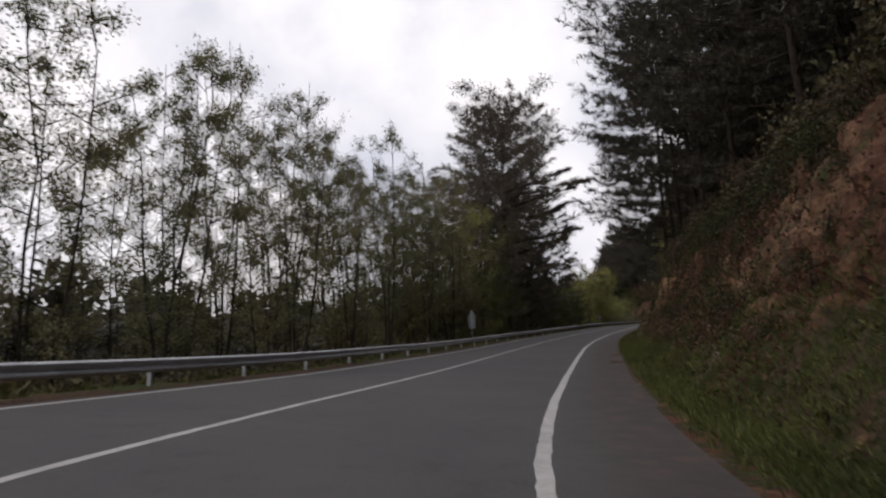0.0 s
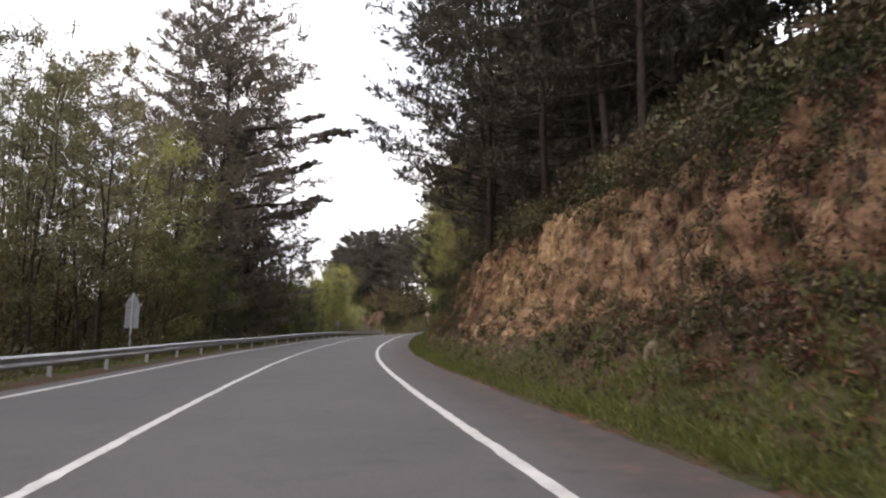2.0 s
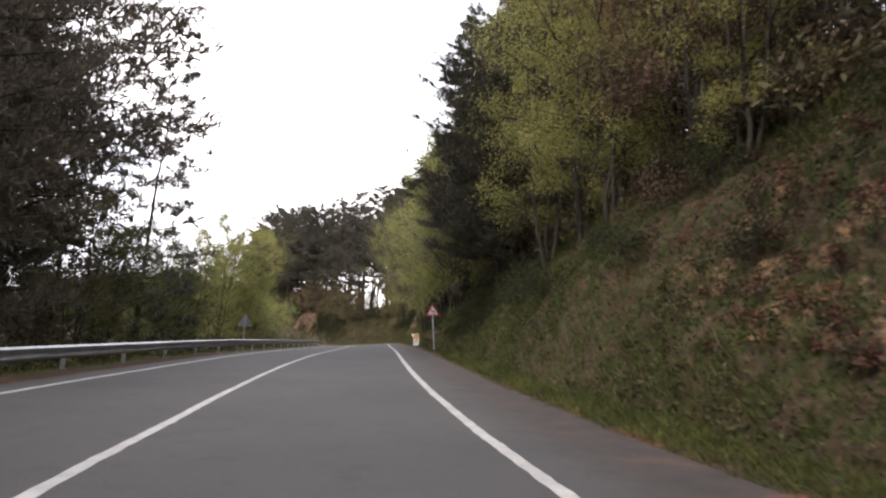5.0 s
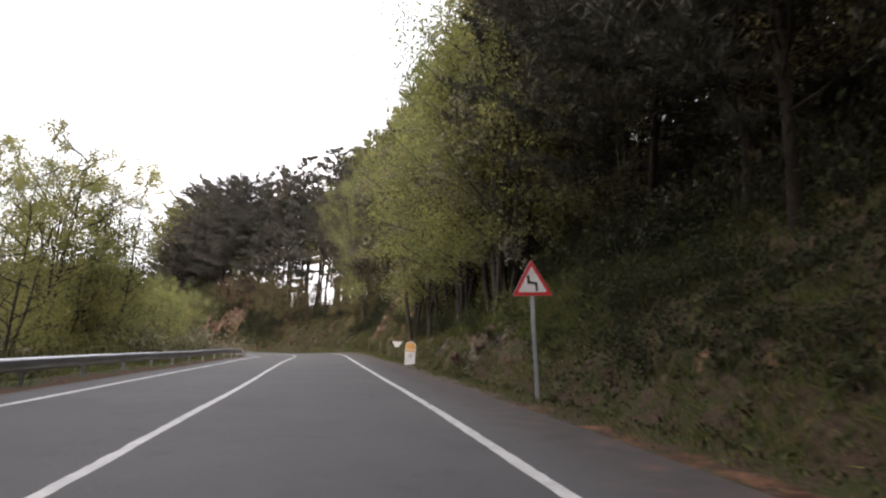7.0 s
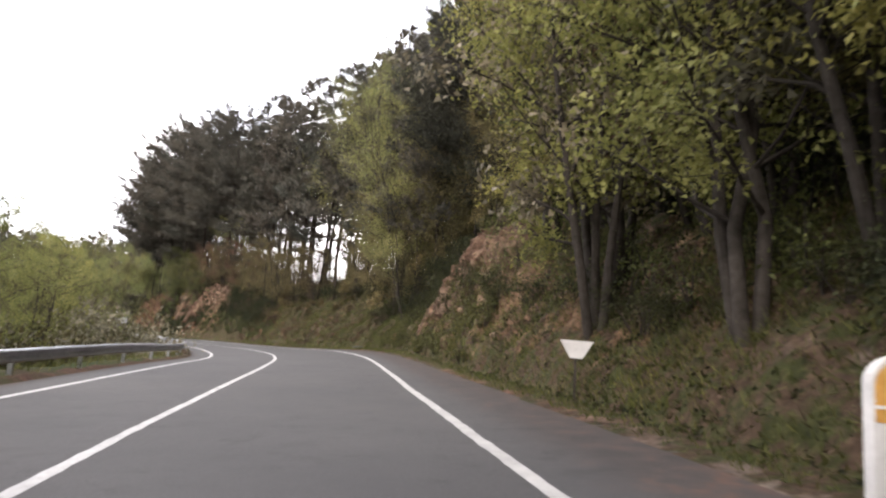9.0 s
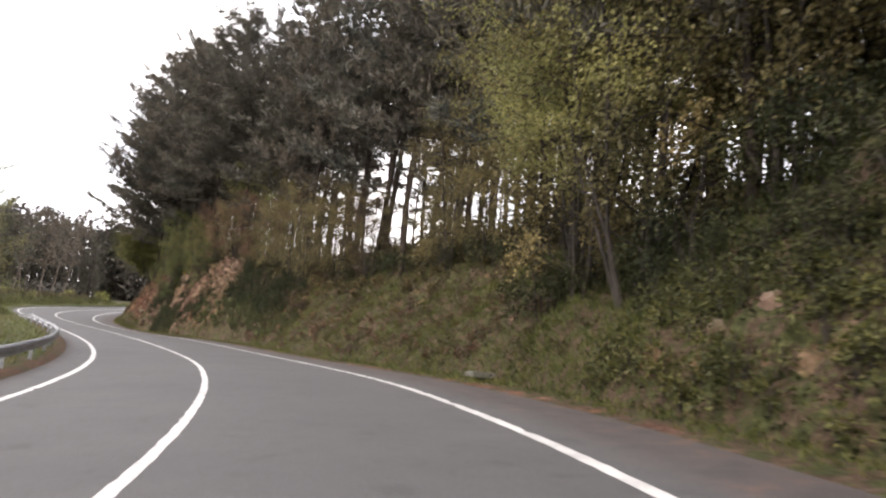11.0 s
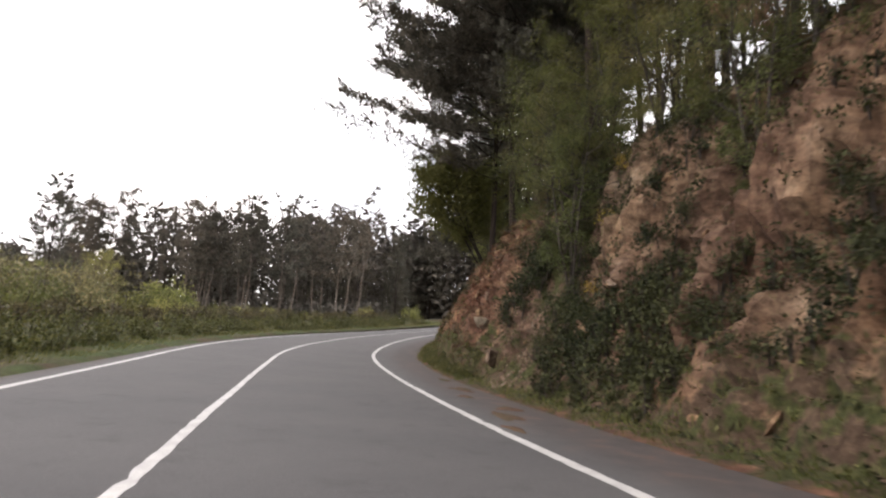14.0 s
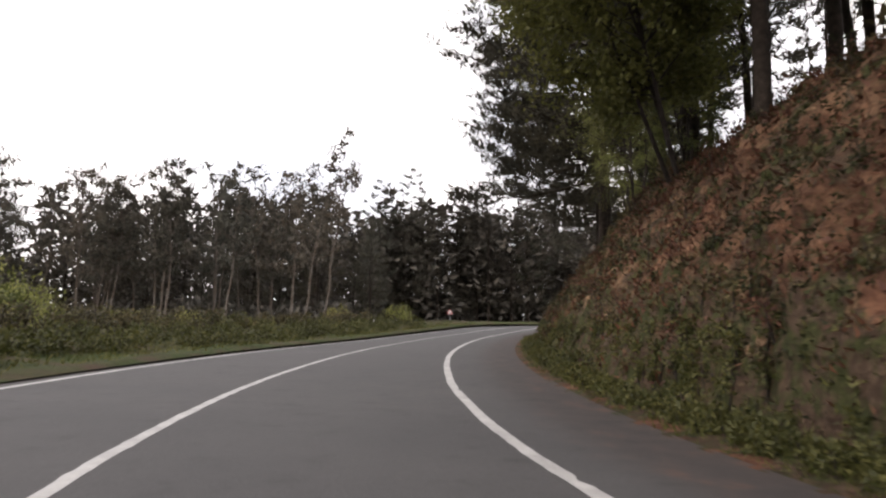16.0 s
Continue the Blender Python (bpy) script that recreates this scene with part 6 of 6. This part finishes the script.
laid = 0
while laid < 170:
    s, d = pr.uniform(40, 285), pr.uniform(1.0, 4.4)
    if pr.random() < float(rocky_at(s)) ** 2:
        lay_stone(s, d, 0.12 + 0.38 * pr.random() ** 2.2)
        laid += 1
for i in range(110):
    lay_stone(258.6 + pr.gauss(0, 0.5), max(0.5, 1.45 + pr.gauss(0, 0.6)), 0.09 + 0.26 * pr.random() ** 2, 0.1)
def boulder(s, d, size, seed, label, material=None):
    """A pale angular boulder resting in the bank."""
    bm = bmesh.new()
    bmesh.ops.create_icosphere(bm, subdivisions=4, radius=0.5)
    rng = np.random.RandomState(seed)
    cuts = unit(rng.normal(0, 1, (11, 3)))
    for v in bm.verts:
        # flat broken faces: each plane cuts away what stands out beyond it
        c = np.array(v.co)
        for k, plane in enumerate(cuts):
            over = c @ plane - (0.17 + 0.02 * k)
            if over > 0:
                c = c - plane * over
        chip = 1 + 0.05 * math.sin(9 * c[0] + 14 * c[2] + seed) * math.sin(17 * c[1] - 8 * c[2]) + rng.uniform(-0.025, 0.025)
        v.co = Vector(c * chip * size * np.array([1.35, 0.8, 0.95]) * 1.5)
    bmesh.ops.recalc_face_normals(bm, faces=bm.faces)
    p = on_bank(np.array([float(s)]), np.array([float(d)]))[0]
    ob = part("boulder", bm, material or M_BOULDER)
    for key, value in (("rock", 1.0), ("red", 0.3), ("facet", 0.35), ("grey", 0.5)):
        ob.data.attributes.new(key, "FLOAT", "POINT").data.foreach_set("value", np.full(len(ob.data.vertices), value, np.float32))
    t = heading(s)
    ob.matrix_basis = pose(p[0] - math.cos(t) * 0.08, p[1] - math.sin(t) * 0.08, p[2] - 0.06, 12, 8, math.degrees(t) + 30)
    tagged(ob, label, "boulder")


boulder(264.2, 1.62, 0.64, 5, "pale angular boulder stuck in the rock cutting")
for bs, bd, size, seed in ((152.4, 1.9, 0.60, 11), (151.8, 1.15, 0.42, 12), (150.9, 2.0, 0.75, 13), (150.5, 1.5, 0.55, 14), (147.2, 1.35, 0.45, 15)):
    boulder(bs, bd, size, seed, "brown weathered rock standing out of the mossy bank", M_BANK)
boulder(261.0, 1.22, 0.44, 7, "grey boulder half hidden by ivy on the bank", M_BANK)
for s, d, size in ((263, 0.9, 0.4), (195.5, 1.9, 0.8), (194.6, 2.2, 0.7), (265.4, 2.6, 0.55), (262, 2.2, 0.4), (268.5, 1.6, 0.45), (153.4, 1.2, 0.4)):
    lay_stone(s, d, size)

# ---- jointed blocks that stand out of the rock face ----
def block_mesh(seed):
    """An angular block: the hull of a few places on a flattened box, its face towards -y."""
    rng = np.random.RandomState(seed)
    bm = bmesh.new()
    for i in range(15):
        c = rng.uniform(-0.5, 0.5, 3)
        k = rng.randint(3)
        c[k] = 0.5 * np.sign(c[k])
        bm.verts.new((c[0], c[1] * 0.8, c[2] * 1.25))
    bmesh.ops.convex_hull(bm, input=bm.verts)
    bmesh.ops.delete(bm, geom=[v for v in bm.verts if not v.link_faces], context="VERTS")
    bmesh.ops.recalc_face_normals(bm, faces=bm.faces)
    me = bpy.data.meshes.new("rock_block")
    bm.to_mesh(me)
    bm.free()
    for key, value in (("rock", 1.0), ("red", rng.uniform(0, 0.5)), ("facet", rng.uniform(0.1, 0.8))):
        me.attributes.new(key, "FLOAT", "POINT").data.foreach_set("value", np.full(len(me.vertices), value, np.float32))
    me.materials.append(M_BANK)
    return me


BLOCKS = [block_mesh(600 + i) for i in range(14)]


def lay_block(s, d, size, proud):
    p = on_bank(np.array([float(s)]), np.array([float(d)]))[0]
    t = heading(s)
    out = Vector((-math.cos(t), -math.sin(t), 0.45)).normalized()
    place = Vector(p) + out * size * proud
    ob = part("rock_block", BLOCKS[pr.randrange(14)], None, bank)
    # its thin side looks out of the face and leans back with the slope
    ob.matrix_basis = Matrix.Translation(place) @ pose(0, 0, 0, 0, 0, math.degrees(t) - 90) @ pose(0, 0, 0, -26 + pr.gauss(0, 9), pr.gauss(18, 12), pr.gauss(0, 14)) @ Matrix.Diagonal((size * pr.uniform(0.6, 1.3), size * pr.uniform(0.45, 0.7), size * pr.uniform(0.7, 1.3), 1))


set_in = 0
while set_in < 280:
    s = pr.choice((pr.uniform(44, 108), pr.uniform(227, 235), pr.uniform(246, 292), pr.uniform(247, 282)))
    d = pr.uniform(1.0, 0.6 + float(np.interp(s, BANK_S, CUT_RUN)))
    if pr.random() < float(rock_at(np.array([s]), np.array([d]))[0]) ** 2:
        lay_block(s, d, 0.12 + 0.24 * pr.random() ** 2 if s < 110 else 0.14 + 0.26 * pr.random() ** 2, pr.uniform(-0.24, -0.10))
        set_in += 1
for s, d, size in ((187.2, 2.4, 0.9), (188.0, 1.7, 0.7), (263.5, 2.0, 0.4), (264.4, 1.4, 0.35), (195.2, 1.5, 0.7), (196.2, 1.3, 0.6)):
    lay_block(s, d, size, -0.16)

# ---- culvert slab in the verge ----
slab_p = along(202.8, -6.95)
bm = bmesh.new()
box_into(bm, (1.5, 0.9, 0.16), Matrix.Identity(4), 0.02)
slab = part("culvert_slab", bm, M_CONCRETE)
slab.matrix_basis = pose(slab_p[0], slab_p[1], float(on_bank(np.array([203.0]), np.array([1.1]))[0][2]) - 0.19, 0, 1.5, math.degrees(heading(203)) + 80)
tagged(slab, "weathered concrete slab lying over a drain in the verge", "slab")

# ---- red mud washed onto the shoulder ----
def mud_patch(s, n, length, width, seed):
    """A low, ragged smear of wet red soil."""
    rng = np.random.RandomState(seed)
    bm = bmesh.new()
    rings = []
    for k, lift in ((1.0, -0.004), (0.72, 0.012), (0.34, 0.022)):
        ring = []
        for a in range(18):
            ang = a * math.pi / 9
            r = k * (1 + 0.28 * math.sin(3 * ang + seed) + 0.16 * math.sin(5 * ang + 2 * seed)) + rng.normal(0, 0.06)
            ring.append(bm.verts.new(along(s + 0.5 * length * r * math.cos(ang), n + 0.5 * width * r * math.sin(ang), lift + abs(rng.normal(0, 0.004)))))
        rings.append(ring)
    for outer, inner in zip(rings, rings[1:]):
        for a in range(18):
            bm.faces.new((outer[a], outer[(a + 1) % 18], inner[(a + 1) % 18], inner[a]))
    bm.faces.new(rings[-1])
    bmesh.ops.recalc_face_normals(bm, faces=bm.faces)
    tagged(part("mud_patch", bm, M_SOIL), "smear of damp red soil on the asphalt shoulder", "mud", kind="stuff")


for k, (ms, mn, ml, mw) in enumerate(((251.6, -4.75, 1.3, 0.45), (253.0, -5.2, 0.9, 0.5), (255.4, -4.9, 0.7, 0.3), (257.6, -5.3, 1.6, 0.5), (249.9, -4.35, 0.8, 0.25), (261.0, -5.5, 1.2, 0.35), (54.0, -5.5, 1.6, 0.5), (59.0, -5.6, 1.1, 0.4))):
    mud_patch(ms, mn, ml, mw, k + 1)

# more stems and crowns behind the top of the bend
row_of("tall_pine", 220, 247, 2.7, -21.0, -13.5, 0.8, 1.0)
row_of("pine", 222, 240, 6.0, -24.0, -18.0, 0.7, 0.85)
